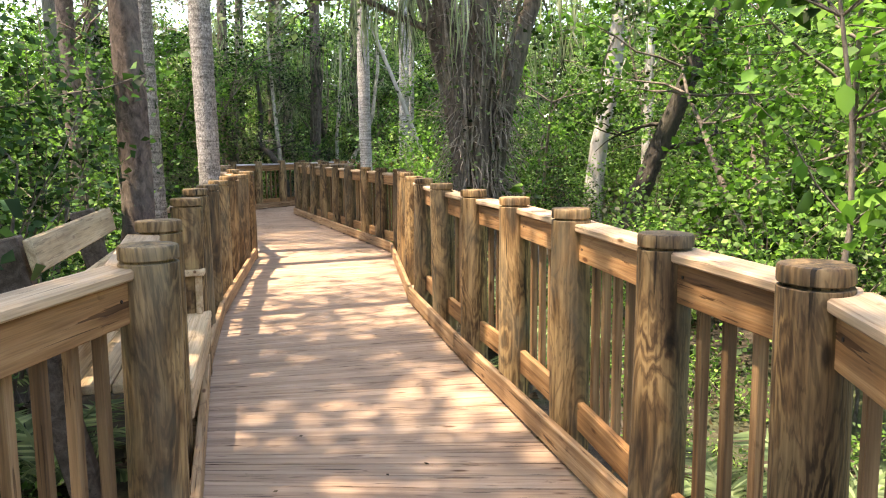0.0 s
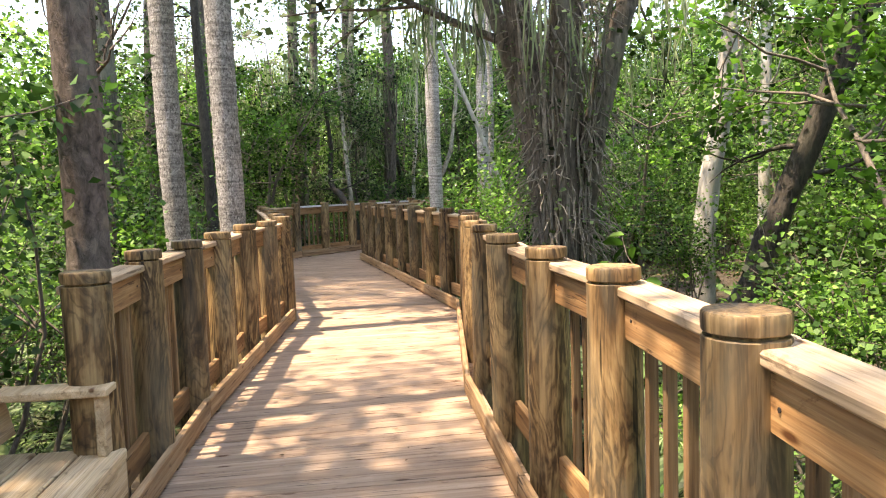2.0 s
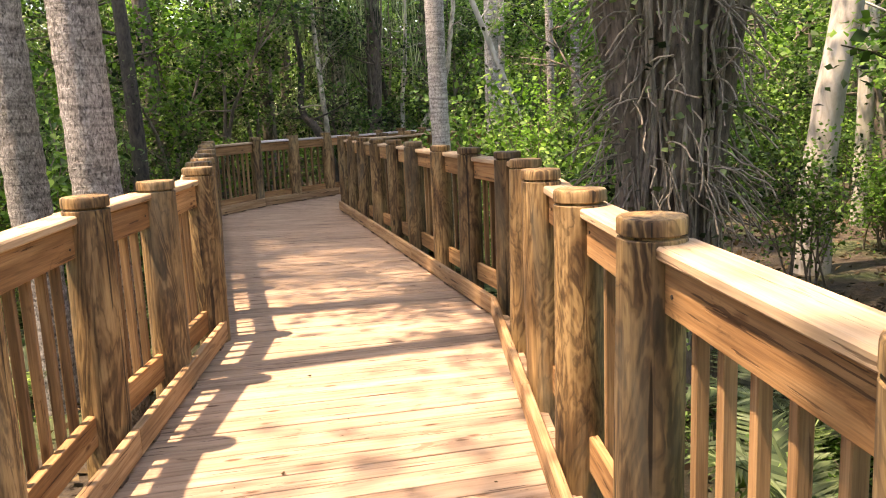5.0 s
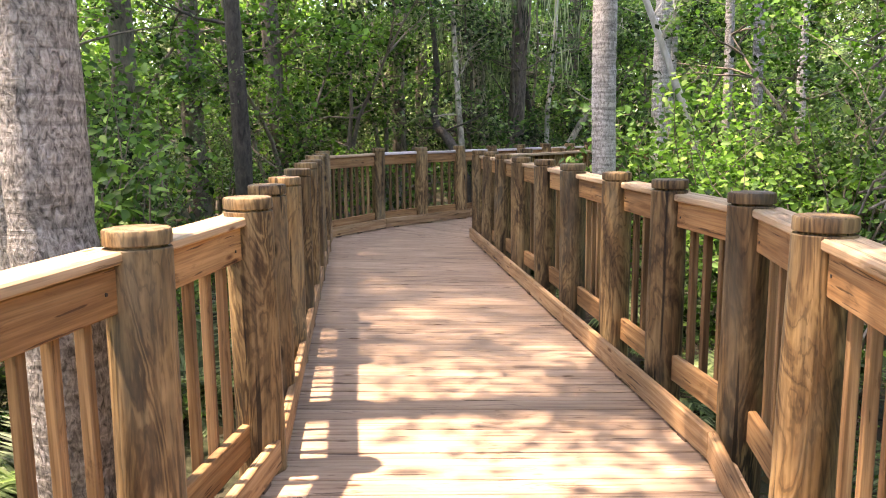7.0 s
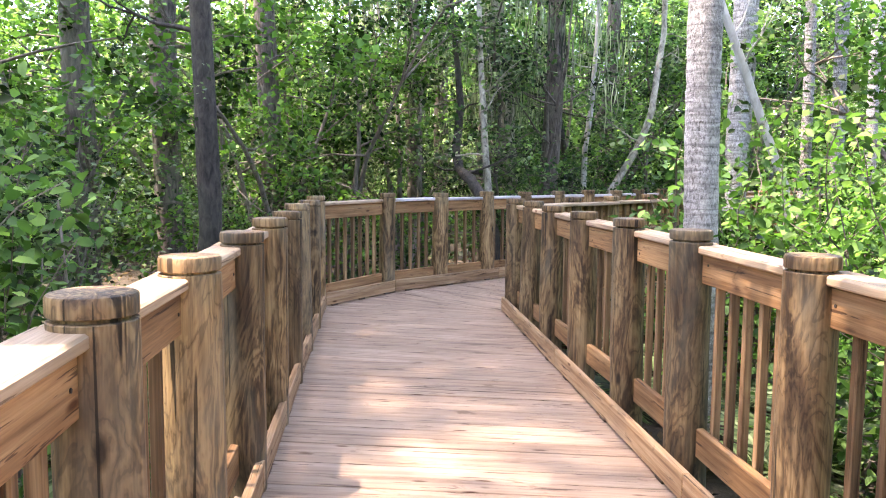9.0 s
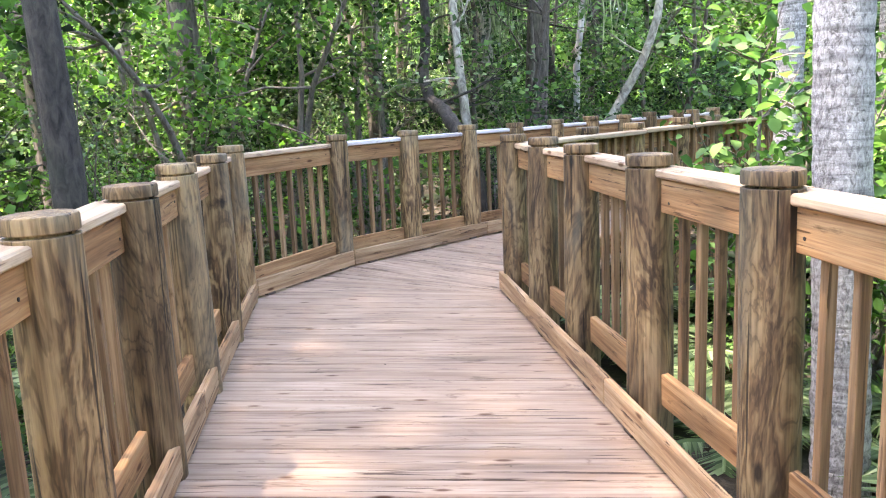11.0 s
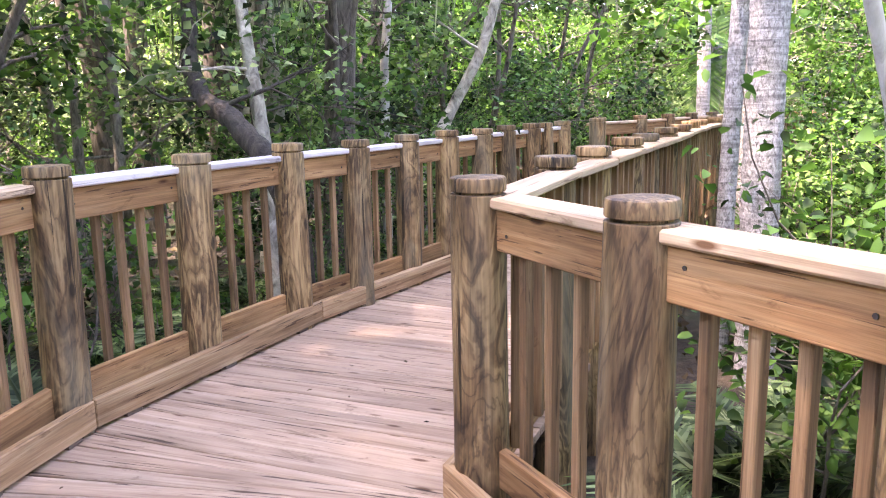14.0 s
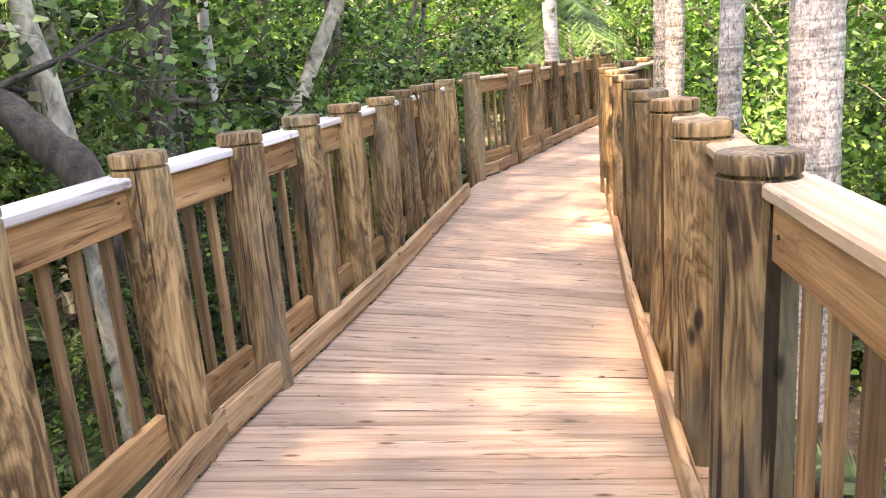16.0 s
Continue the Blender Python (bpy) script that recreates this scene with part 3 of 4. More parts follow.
def branchy(s, rng, start, direction, length, radius, depth, tips, bend=0.35, sides=6, kids=3):
    pts, d, p = [], Vector(direction).normalized(), Vector(start)
    n = 4 if depth else 3
    for i in range(n + 1):
        pts.append(p.copy())
        d = (d + Vector(rng.normal(size=3)) * bend * 0.36 + Vector((0, 0, 0.04))).normalized()
        p = p + d * (length / n)
    s.tube(pts, [radius * (1 - 0.65 * i / n) for i in range(n + 1)], sides if depth else 3, False)
    if depth == 0:
        tips += [tuple(q) for q in pts[1:]]
        return
    for k in range(kids):
        i = rng.integers(2, n + 1)
        nd2 = (d + Vector(rng.normal(size=3)) * 0.75).normalized()
        branchy(s, rng, pts[i], nd2, length * rng.uniform(0.5, 0.75), radius * 0.5, depth - 1, tips, bend, max(4, sides - 1), kids)
    tips.append(tuple(pts[-1]))


def tree_kind(seed, trunk_h, trunk_r, spread, leaf_mat, bark_mat, per, size, kids=4):
    """Trunk mesh and crown mesh of a broad-leaved tree."""
    rng = np.random.default_rng(seed)
    s, tips = Soup(), []
    pts, p, d = [], Vector((0, 0, 0)), Vector((0, 0, 1))
    for i in range(8):
        pts.append(p.copy())
        d = (d + Vector(rng.normal(size=3)) * 0.07).normalized()
        p = p + d * (trunk_h / 7)
    s.tube(pts, [trunk_r * (1.25 - 0.6 * i / 7) for i in range(8)], 10, True, 0.06, seed)
    for k in range(kids + 4):
        i = rng.integers(2, 8)
        az = rng.random() * 6.28
        branchy(s, rng, pts[i], (math.cos(az), math.sin(az), rng.uniform(0.15, 0.9)), spread * rng.uniform(0.7, 1.1), trunk_r * 0.45, 1, tips, 0.5, 6, kids)
    c = np.array(tips)
    pos = clumps(rng, c, per, 0.33)
    return s.mesh("trunk", bark_mat), leaf_mesh("crown", pos, rng.uniform(0.6, 1.35, len(pos)) * size, leaf_mat, rng)


KINDS = [tree_kind(11, 7.0, 0.12, 2.4, M_MIDLEAF, M_OAK, 26, 0.13), tree_kind(12, 6.0, 0.1, 2.2, M_DARKLEAF, M_OAK, 28, 0.12),
         tree_kind(13, 8.0, 0.13, 2.8, M_GREYLEAF, M_PALE, 24, 0.13), tree_kind(14, 6.5, 0.1, 2.4, M_BRIGHTLEAF, M_TWIG, 24, 0.14)]
TREE_LABELS = ["broad-leaved forest tree with mid-green crown", "dark green broad-leaved tree in dense woods", "grey-green oak with pale bark", "young tree with bright yellow-green leaves"]


def tree(k, x, y, turn, scale, z=None):
    t = empty("tree", placed(x, y, turn, scale, z), TREE_LABELS[k], "tree", "forest trees")
    shared("trunk", KINDS[k][0], t)
    shared("crown", KINDS[k][1], t)
    return t


def shrub_kind(seed, height, spread, stems, leaf_mat, per, size, slim=0.42, fine=False):
    rng = np.random.default_rng(seed)
    s, tips = Soup(), []
    for k in range(stems + 2):
        for attempt in range(12):
            az, one, ends = rng.random() * 6.28, Soup(), []
            branchy(one, rng, (rng.normal() * 0.12, rng.normal() * 0.12, 0), (math.cos(az) * spread, math.sin(az) * spread, height), height * rng.uniform(0.6, 1.0), 0.018, 1, ends, 0.6, 5, 3)
            if max(math.hypot(q[0], q[1]) for q in one.v) < 0.85:
                break
        else:
            continue
        s.add(one)
        tips += ends
    pos = clumps(rng, np.array(tips), per, 0.17, 0.7)
    pos = pos[pos[:, 2] > 0.03]
    return s.mesh("branchwork", M_TWIG), leaf_mesh("foliage", pos, rng.uniform(0.6, 1.4, len(pos)) * size, leaf_mat, rng, 0.2, slim, fine)


SHRUBS = [shrub_kind(31, 1.9, 0.9, 9, M_MIDLEAF, 32, 0.055), shrub_kind(32, 2.4, 0.8, 9, M_DARKLEAF, 34, 0.05), shrub_kind(33, 1.6, 0.9, 9, M_BRIGHTLEAF, 28, 0.058),
          shrub_kind(34, 2.8, 0.7, 9, M_GREYLEAF, 36, 0.042), shrub_kind(35, 0.8, 1.3, 7, M_MIDLEAF, 12, 0.06, 0.3), shrub_kind(36, 2.0, 0.7, 8, M_MIDLEAF, 13, 0.085, 0.36, True)]
SHRUB_LABELS = ["leafy green understory shrub on the forest floor", "dense dark green shrub under the trees", "bright yellow-green shrub catching the sun", "fine twiggy grey-green shrub", "low green plants among dead leaves", "broad-leaved bright green shrub beside the railing"]


def thicket_kind(seed, height, spread, leaf_mat, per, size, bark_mat):
    """A small tree leafy from the ground to its top, in layers with gaps."""
    rng = np.random.default_rng(seed)
    s, tips = Soup(), []
    for k in range(3):
        az = rng.random() * 6.28
        p, d, pts = Vector((rng.normal() * 0.2, rng.normal() * 0.2, 0)), Vector((math.cos(az) * 0.22, math.sin(az) * 0.22, 1)), []
        for i in range(9):
            pts.append(p.copy())
            d = (d + Vector(rng.normal(size=3)) * 0.1).normalized()
            p = p + d * height / 8
        s.tube(pts, [0.055 * (1.1 - i / 9) for i in range(9)], 7, True, 0.05, k)
        for q in range(9):
            i = rng.integers(1, 9)
            a2 = rng.random() * 6.28
            branchy(s, rng, pts[i], (math.cos(a2), math.sin(a2), rng.uniform(-0.1, 0.7)), spread * rng.uniform(0.5, 1.0), 0.02, 1, tips, 0.5, 4, 3)
    pos = clumps(rng, np.array(tips), per, 0.17, 0.6)
    pos = pos[pos[:, 2] > 0.1]
    return s.mesh("branchwork", bark_mat), leaf_mesh("foliage", pos, rng.uniform(0.6, 1.4, len(pos)) * size, leaf_mat, rng, 0.3)


THICKETS = [thicket_kind(41, 5.0, 1.7, M_MIDLEAF, 24, 0.09, M_TWIG), thicket_kind(42, 5.5, 1.6, M_DARKLEAF, 26, 0.08, M_OAK), thicket_kind(43, 4.5, 1.8, M_BRIGHTLEAF, 22, 0.095, M_TWIG),
            thicket_kind(44, 6.0, 1.7, M_GREYLEAF, 28, 0.07, M_VINE)]
THICKET_LABELS = ["small forest tree with green leaves down to the ground", "dark green small tree in the thicket", "sunlit yellow-green sapling thicket", "grey-green twiggy small oak"]


def thicket(k, x, y, turn, scale):
    t = empty("small_tree", placed(x, y, turn, scale), THICKET_LABELS[k], "tree", "thicket trees")
    shared("branchwork", THICKETS[k][0], t)
    shared("foliage", THICKETS[k][1], t)
    return t


def shrub(k, x, y, turn, scale, z=None):
    t = empty("shrub", placed(x, y, turn, scale, z), SHRUB_LABELS[k], "shrub", "understory shrubs")
    shared("branchwork", SHRUBS[k][0], t)
    shared("foliage", SHRUBS[k][1], t)
    return t


def crooked(name, label, pts, radii, mat, seed=0, sides=12, wob=0.08):
    """A single crooked trunk given by a few places, from its foot up."""
    o = Vector(pts[0])
    t = empty(name, Matrix.Translation(o), label, "tree trunk")
    fine, fr = [], []
    for i in range(len(pts) - 1):
        for k in range(6):
            f = k / 6
            fine.append(Vector(pts[i]).lerp(Vector(pts[i + 1]), f) - o + Vector((noise.noise((i + f, seed, 1.0)), noise.noise((i + f, seed, 7.0)), 0)) * radii[i] * 0.35)
            fr.append(radii[i] * (1 - f) + radii[i + 1] * f)
    fine.append(Vector(pts[-1]) - o)
    fr.append(radii[-1])
    s = Soup()
    s.tube(fine, fr, sides, True, wob, seed)
    shared("trunk", s.mesh("trunk", mat), t)
    rng, tips = np.random.default_rng(seed + 500), []
    for k in range(6):
        b, i = Soup(), rng.integers(len(fine) // 2, len(fine))
        az = rng.random() * 6.28
        branchy(b, rng, fine[i], (math.cos(az), math.sin(az), rng.uniform(0.0, 0.6)), rng.uniform(0.6, 1.3), fr[i] * 0.3, 1, tips, 0.6, 4, 3)
        shared("limb", b.mesh("limb", mat), t)
    pos = clumps(rng, np.array(tips), 7, 0.2, 0.6)
    shared("foliage", leaf_mesh("foliage", pos, rng.uniform(0.6, 1.3, len(pos)) * 0.075, M_GREYLEAF, rng), t)
    return t


G = GROUND_Z - 0.1
crooked("dead_tree", "thin pale dead trunk leaning beside a palm", [(7.1, 18.5, G), (6.8, 18.5, 1.3), (6.0, 18.55, 3.3), (5.2, 18.6, 5.2)], [0.06, 0.05, 0.045, 0.03], M_PALE, 13, 8)
crooked("tree", "thick dark reddish-brown trunk close behind the railing", [(0.43, 7.0, G), (0.41, 7.02, 2.0), (0.36, 7.05, 5.0), (0.3, 7.1, 9.0)], [0.15, 0.12, 0.11, 0.08], M_PINE, 3)
crooked("tree", "pale leaning dead trunk among shrubs", [(8.2, 12.84, G), (8.35, 12.84, 1.5), (8.7, 12.9, 3.2), (8.8, 12.9, 4.6)], [0.2, 0.16, 0.15, 0.06], M_PALE, 4)
crooked("tree", "slim pale trunk standing in the understory", [(11.0, 15.24, G), (11.05, 15.24, 2.5), (11.1, 15.3, 6.0)], [0.13, 0.11, 0.08], M_PALE, 5)
crooked("tree", "dark trunk leaning among the shrubs", [(6.6, 9.95, G), (6.87, 9.65, 0.2), (7.0, 9.54, 0.78), (7.2, 9.38, 1.4), (7.9, 8.9, 3.5), (8.2, 8.6, 5.5)], [0.19, 0.155, 0.145, 0.135, 0.11, 0.07], M_DARKBARK, 6, 12, 0.12)
crooked("tree", "leaning forked trunk with grey lichened bark", [(5.8, 23.5, G), (5.86, 23.5, 0.4), (6.14, 23.46, 1.02), (6.62, 23.38, 1.86), (6.86, 23.4, 2.49), (7.1, 23.6, 3.85), (7.1, 23.7, 6.0)], [0.085, 0.075, 0.068, 0.062, 0.058, 0.05, 0.035], M_SNAG, 7)
crooked("tree", "mottled pale trunk behind the outer railing", [(3.84, 21.6, G), (3.82, 21.66, 0.8), (3.8, 21.81, 1.28), (3.77, 22.01, 1.89), (3.76, 22.4, 2.77), (3.74, 23.0, 5.0)], [0.07, 0.062, 0.058, 0.055, 0.05, 0.035], M_SNAG, 8)
crooked("tree", "dark rough trunk leaning through the brush", [(3.82, 20.6, G), (3.77, 20.68, 0.5), (3.62, 20.95, 1.06), (3.5, 21.4, 1.3), (3.38, 21.9, 1.46), (3.34, 22.24, 1.76), (3.44, 22.62, 2.5), (3.3, 22.9, 4.2)], [0.085, 0.082, 0.08, 0.078, 0.074, 0.07, 0.06, 0.03], M_DARKBARK, 9, 12, 0.16)
crooked("tree", "thin dark trunk with climbing leaves", [(0.66, 17.24, G), (0.62, 17.2, 2.0), (0.5, 17.2, 6.0)], [0.12, 0.1, 0.06], M_DARKBARK, 10)
crooked("tree", "slim pale trunk far in the woods", [(6.0, 24.7, G), (6.02, 24.71, 1.87), (6.16, 24.86, 2.65), (6.3, 25.0, 5.0)], [0.06, 0.055, 0.05, 0.035], M_PALE, 11, 8)
crooked("tree", "slim brown trunk behind the bench side", [(-0.4, 12.6, G), (-0.5, 12.6, 3.0), (-0.7, 12.7, 8.0)], [0.14, 0.12, 0.08], M_PINE, 12)
MOSSY = (4.5, 24.7)
crooked("tree", "mossy dark trunk with bent limbs behind the bend", [(4.5, 24.7, G), (4.6, 24.7, 1.4), (4.5, 24.65, 3.0), (4.25, 24.6, 4.6), (4.4, 24.5, 7.0)], [0.17, 0.14, 0.13, 0.11, 0.06], M_SNAG, 15)
crooked("tree", "dark bent limb reaching down into the brush", [(5.6, 25.0, G), (5.8, 24.9, 1.2), (5.5, 24.8, 2.6), (5.0, 24.7, 3.4), (5.1, 24.6, 5.2)], [0.08, 0.07, 0.06, 0.055, 0.03], M_DARKBARK, 16)


def oak():
    """Broad old trunk that splits into several stems, wrapped in vines."""
    t = empty("oak_tree", pose(4.84, 10.25, G), "massive dark oak trunk wrapped in hanging vines", "tree")
    s = Soup()
    rng = np.random.default_rng(21)
    stems = [((-0.16, 0.0), (-0.55, 0.1), 0.22), ((0.1, 0.1), (0.3, 0.5), 0.22), ((0.16, -0.12), (0.95, -0.1), 0.18), ((-0.04, -0.15), (-0.1, -0.3), 0.2), ((-0.16, 0.16), (-0.75, 0.5), 0.14)]
    for k, ((bx, by), (tx, ty), r) in enumerate(stems):
        pts = [(bx * 1.25, by * 1.25, 0), (bx, by, 0.6), (bx, by, 1.6), (bx + tx * 0.18, by + ty * 0.18, 2.6), (bx + tx * 0.5, by + ty * 0.5, 3.8), (bx + tx * 1.2, by + ty * 1.2, 5.6), (bx + tx * 2.2, by + ty * 2.2, 8.0)]
        s.tube(pts, [r * f for f in (1.15, 0.9, 0.84, 0.8, 0.7, 0.52, 0.3)], 14, True, 0.1, k)
    shared("trunk", s.mesh("trunk", M_OAK), t)
    v = Soup()
    for k in range(75):
        az = rng.random() * 6.28
        z, p = 0.1, []
        drift = rng.normal() * 0.5
        top = rng.uniform(2.0, 5.0)
        for i in range(9):
            f = i / 8
            a = az + drift * f + rng.normal() * 0.13
            r = (0.335 + 0.25 * max(0, f * top - 2.2) / 2) * (1 + rng.normal() * 0.05)
            p.append((r * math.cos(a), r * math.sin(a), z + (top - z) * f))
        v.tube(p, [rng.uniform(0.005, 0.017)] * 9, 4)
    for k in range(420):
        az, z = rng.random() * 6.28, rng.uniform(1.3, 4.6)
        q = Vector((0.34 * math.cos(az), 0.34 * math.sin(az), z))
        d = Vector((math.cos(az), math.sin(az), rng.normal() * 0.5))
        p = [q]
        for i in range(6):
            d = d + Vector(rng.normal(size=3)) * 0.35 + Vector((0, 0, -0.3))
            p.append(p[-1] + d.normalized() * rng.uniform(0.05, 0.1))
        v.tube(p, [0.006] * 7, 4)
    shared("vine_tangle", v.mesh("vine_tangle", M_VINE), t, "tangle of thin grey vines")
    az, h = rng.uniform(0, 6.28, 1500), rng.uniform(0.5, 4.8, 1500)
    r = 0.33 + 0.3 * np.maximum(0, h - 2.2) / 2.6 + np.abs(rng.normal(0, 0.09, 1500))
    pos = np.stack([r * np.cos(az), r * np.sin(az), h], axis=1)
    shared("climbing_leaves", leaf_mesh("climbing_leaves", pos, rng.uniform(0.6, 1.3, 1500) * 0.06, M_GREYLEAF, rng), t, "small grey-green leaves clinging to the bark")
    tips = []
    b = Soup()
    for k in range(16):
        az = rng.random() * 6.28
        branchy(b, rng, (0.5 * math.cos(az), 0.5 * math.sin(az), rng.uniform(3.2, 7.0)), (math.cos(az), math.sin(az), 0.4), 2.6, 0.06, 1, tips, 0.5, 5, 4)
    shared("branchwork", b.mesh("branchwork", M_OAK), t)
    pos = clumps(rng, np.array(tips), 40, 0.35)
    shared("crown", leaf_mesh("crown", pos, rng.uniform(0.6, 1.3, len(pos)) * 0.1, M_GREYLEAF, rng), t)
    return t


oak()


def shade_tree(x, y, height, reach, n, label, seed, low=0.6, bark_mat=None):
    """A tall trunk added to cast shade, its unseen crown well above the path."""
    rng = np.random.default_rng(seed)
    t = empty("shade_tree", pose(x, y, G), label, "tree", "tall canopy trees")
    s, tips = Soup(), []
    pts = [(0.08 * math.sin(i + seed), 0.08 * math.cos(1.3 * i), height * i / 9) for i in range(10)]
    s.tube(pts, [0.17 * (1.15 - 0.08 * i) for i in range(10)], 10, True, 0.05, seed)
    for k in range(n):
        az = rng.random() * 6.28
        f = rng.uniform(low, 1.0)
        branchy(s, rng, pts[round(f * 9)], (math.cos(az), math.sin(az), rng.uniform(0.0, 0.5)), reach * rng.uniform(0.5, 1.0), 0.05, 1, tips, 0.4, 5, 4)
    shared("trunk", s.mesh("trunk", bark_mat or M_OAK), t)
    pos = clumps(rng, np.array(tips), 12, 0.38, 0.6)
    shared("crown", leaf_mesh("crown", pos, rng.uniform(0.7, 1.4, len(pos)) * 0.15, M_MIDLEAF, rng), t)
    return t


# crowns added to block sun: open over the first stretch, closed over the bend
for k, (x, y, h, reach, n) in enumerate([(-1.9, 0.2, 9.0, 2.4, 17), (-1.7, 3.4, 9.5, 2.4, 23), (-1.5, 6.0, 9.0, 2.0, 9), (-2.7, 14.0, 16.0, 2.1, 18), (-3.6, 15.9, 16.5, 2.9, 26), (-3.8, 18.0, 17.0, 3.6, 36),
                                         (-0.6, 20.6, 17.0, 3.2, 26), (4.4, 26.8, 17.0, 3.4, 20), (5.2, 24.0, 17.0, 3.4, 24), (-1.4, 19.4, 16.0, 2.8, 26), (0.4, 22.3, 16.5, 2.6, 32), (2.8, 25.6, 17.0, 3.2, 24), (3.6, 29.0, 17.0, 3.4, 24), (7.6, 28.8, 17.0, 3.4, 24)]):
    shade_tree(x, y, h, reach, n, "tall tree added to cast shade, green crown out of view", 60 + k, 0.62 if h < 12 else 0.74)

# the woods on both sides
rng = random.Random(5)
spots = [(0.43, 7.0), (4.78, 10.25), (1.18, 10.06), (0.57, 11.35), (4.51, 15.18), (6.57, 18.78), (3.7, 21.8), (6.8, 24.5), (8.4, 12.84), (5.2, 7.3), (6.0, 8.3), (6.9, 9.6)]


def free(x, y, gap, keep):
    if deck_distance(x, y) < keep:
        return False
    if any((x - a) ** 2 + (y - b) ** 2 < gap * gap for a, b in spots):
        return False
    spots.append((x, y))
    return True


def ahead(x, y):
    """The woods that lie ahead of the walk, on either hand."""
    return x < 2.5 + 1.25 * (y + 1.0) and x > -2.2 - 0.5 * max(0.0, y - 8.0)


# chosen plants beside the path
for k, x, y, turn, sc in [(5, 5.2, 12.2, 20, 0.85), (5, 5.3, 13.4, 80, 0.85), (5, 5.4, 14.4, 140, 0.9), (5, 5.2, 16.3, 200, 0.95), (5, 5.75, 16.9, 10, 1.05), (2, 6.0, 16.0, 70, 1.2), (5, 5.4, 17.5, 70, 0.8),
                          (5, 0.2, 13.3, 30, 1.0), (5, -0.1, 14.4, 70, 1.1), (3, 0.2, 15.6, 200, 0.9), (2, -0.8, 12.9, 90, 1.2), (3, 0.2, 18.6, 20, 1.0), (0, -0.9, 16.0, 20, 1.2),
                          (4, 5.6, 7.4, 10, 1.0), (0, 4.9, 6.0, 80, 0.85), (4, 6.4, 8.7, 120, 1.0), (0, 5.0, 4.2, 200, 0.9), (2, 5.9, 5.2, 90, 1.1), (1, 6.0, 12.0, 10, 0.9),
                          (1, -0.8, 5.6, 0, 1.1), (1, -0.55, 6.4, 70, 1.2), (1, -0.6, 7.5, 160, 1.25), (1, -1.1, 4.2, 90, 1.2), (1, -1.2, 6.8, 150, 1.2), (0, -1.3, 3.0, 40, 1.0), (1, -0.4, 8.6, 40, 0.9), (0, -0.5, 9.8, 70, 0.9),
                          (4, 7.0, 18.4, 0, 0.9), (2, 7.9, 18.6, 40, 0.9), (0, 8.6, 19.4, 80, 1.0), (5, 8.1, 20.2, 10, 0.8), (0, 9.6, 20.6, 10, 1.0), (2, 10.2, 21.6, 10, 1.0), (5, 9.6, 21.3, 50, 1.0), (4, 7.6, 19.6, 0, 0.8),
                          (0, 9.4, 18.6, 60, 1.1), (2, 11.6, 22.4, 60, 1.1),
                          (1, 0.5, 19.4, 0, 0.75), (3, 1.3, 20.3, 60, 0.7), (1, 2.0, 21.1, 120, 0.7), (4, 2.9, 21.3, 10, 0.8), (1, 4.3, 22.2, 40, 0.7), (3, 5.1, 22.7, 90, 0.7), (1, 5.9, 23.2, 10, 0.75), (0, 6.9, 23.9, 70, 0.7), (1, 7.4, 24.7, 0, 0.8),
                          (4, 1.0, 19.6, 80, 0.8), (4, 3.6, 21.9, 80, 0.8), (4, 4.7, 22.0, 140, 0.8), (4, 0.5, 12.4, 0, 0.8), (4, 0.6, 15.0, 50, 0.8), (4, 0.4, 16.5, 90, 0.8)]:
    spots.append((x, y))
    shrub(k, x, y, turn, sc)
for k, x, y, turn, sc in [(0, 1.4, 22.6, 0, 1.0), (3, 2.6, 23.6, 80, 1.05), (2, 0.4, 21.4, 140, 0.95), (1, 4.6, 24.0, 30, 1.0), (3, -0.2, 23.4, 200, 1.0), (0, 5.2, 26.2, 60, 1.1), (1, 8.6, 27.6, 20, 1.1),
                          (2, -1.6, 19.6, 10, 1.0), (1, -2.2, 6.5, 0, 1.1), (1, -2.6, 3.6, 60, 1.1), (1, 10.6, 28.0, 90, 1.1), (0, 7.4, 28.6, 10, 1.0), (2, 9.8, 18.4, 10, 1.0), (0, 12.6, 21.4, 10, 1.0)]:
    spots.append((x, y))
    thicket(k, x, y, turn, sc)

count = tries = 0
while count < 44 and tries < 6000:
    tries += 1
    x, y = rng.uniform(-9, 22), rng.uniform(1, 34)
    if ahead(x, y) and free(x, y, 1.9, 3.9):
        east = x > 4
        thicket(rng.choice([0, 0, 2, 2, 1, 3] if east else [0, 1, 1, 2, 3, 3]), x, y, rng.uniform(0, 360), rng.uniform(0.75, 1.2))
        count += 1
count = tries = 0
while count < 26 and tries < 4000:
    tries += 1
    x, y = rng.uniform(-20, 27), rng.uniform(-12, 42)
    if free(x, y, 2.2, 9.0):
        tree(rng.choice([0, 0, 1, 2, 2, 3]), x, y, rng.uniform(0, 360), rng.uniform(0.9, 1.3))
        count += 1
count = tries = 0
while count < 66 and tries < 6000:
    tries += 1
    x, y = rng.uniform(-8, 17), rng.uniform(0, 30)
    if ahead(x, y) and free(x, y, 0.95, 2.7) and not (0 < x < 5 and y < 3):
        shrub(rng.choice([0, 0, 2, 2, 1, 3] if x > 4 else [0, 1, 1, 2, 3, 3]), x, y, rng.uniform(0, 360), rng.uniform(0.75, 1.2))
        count += 1
count = tries = 0
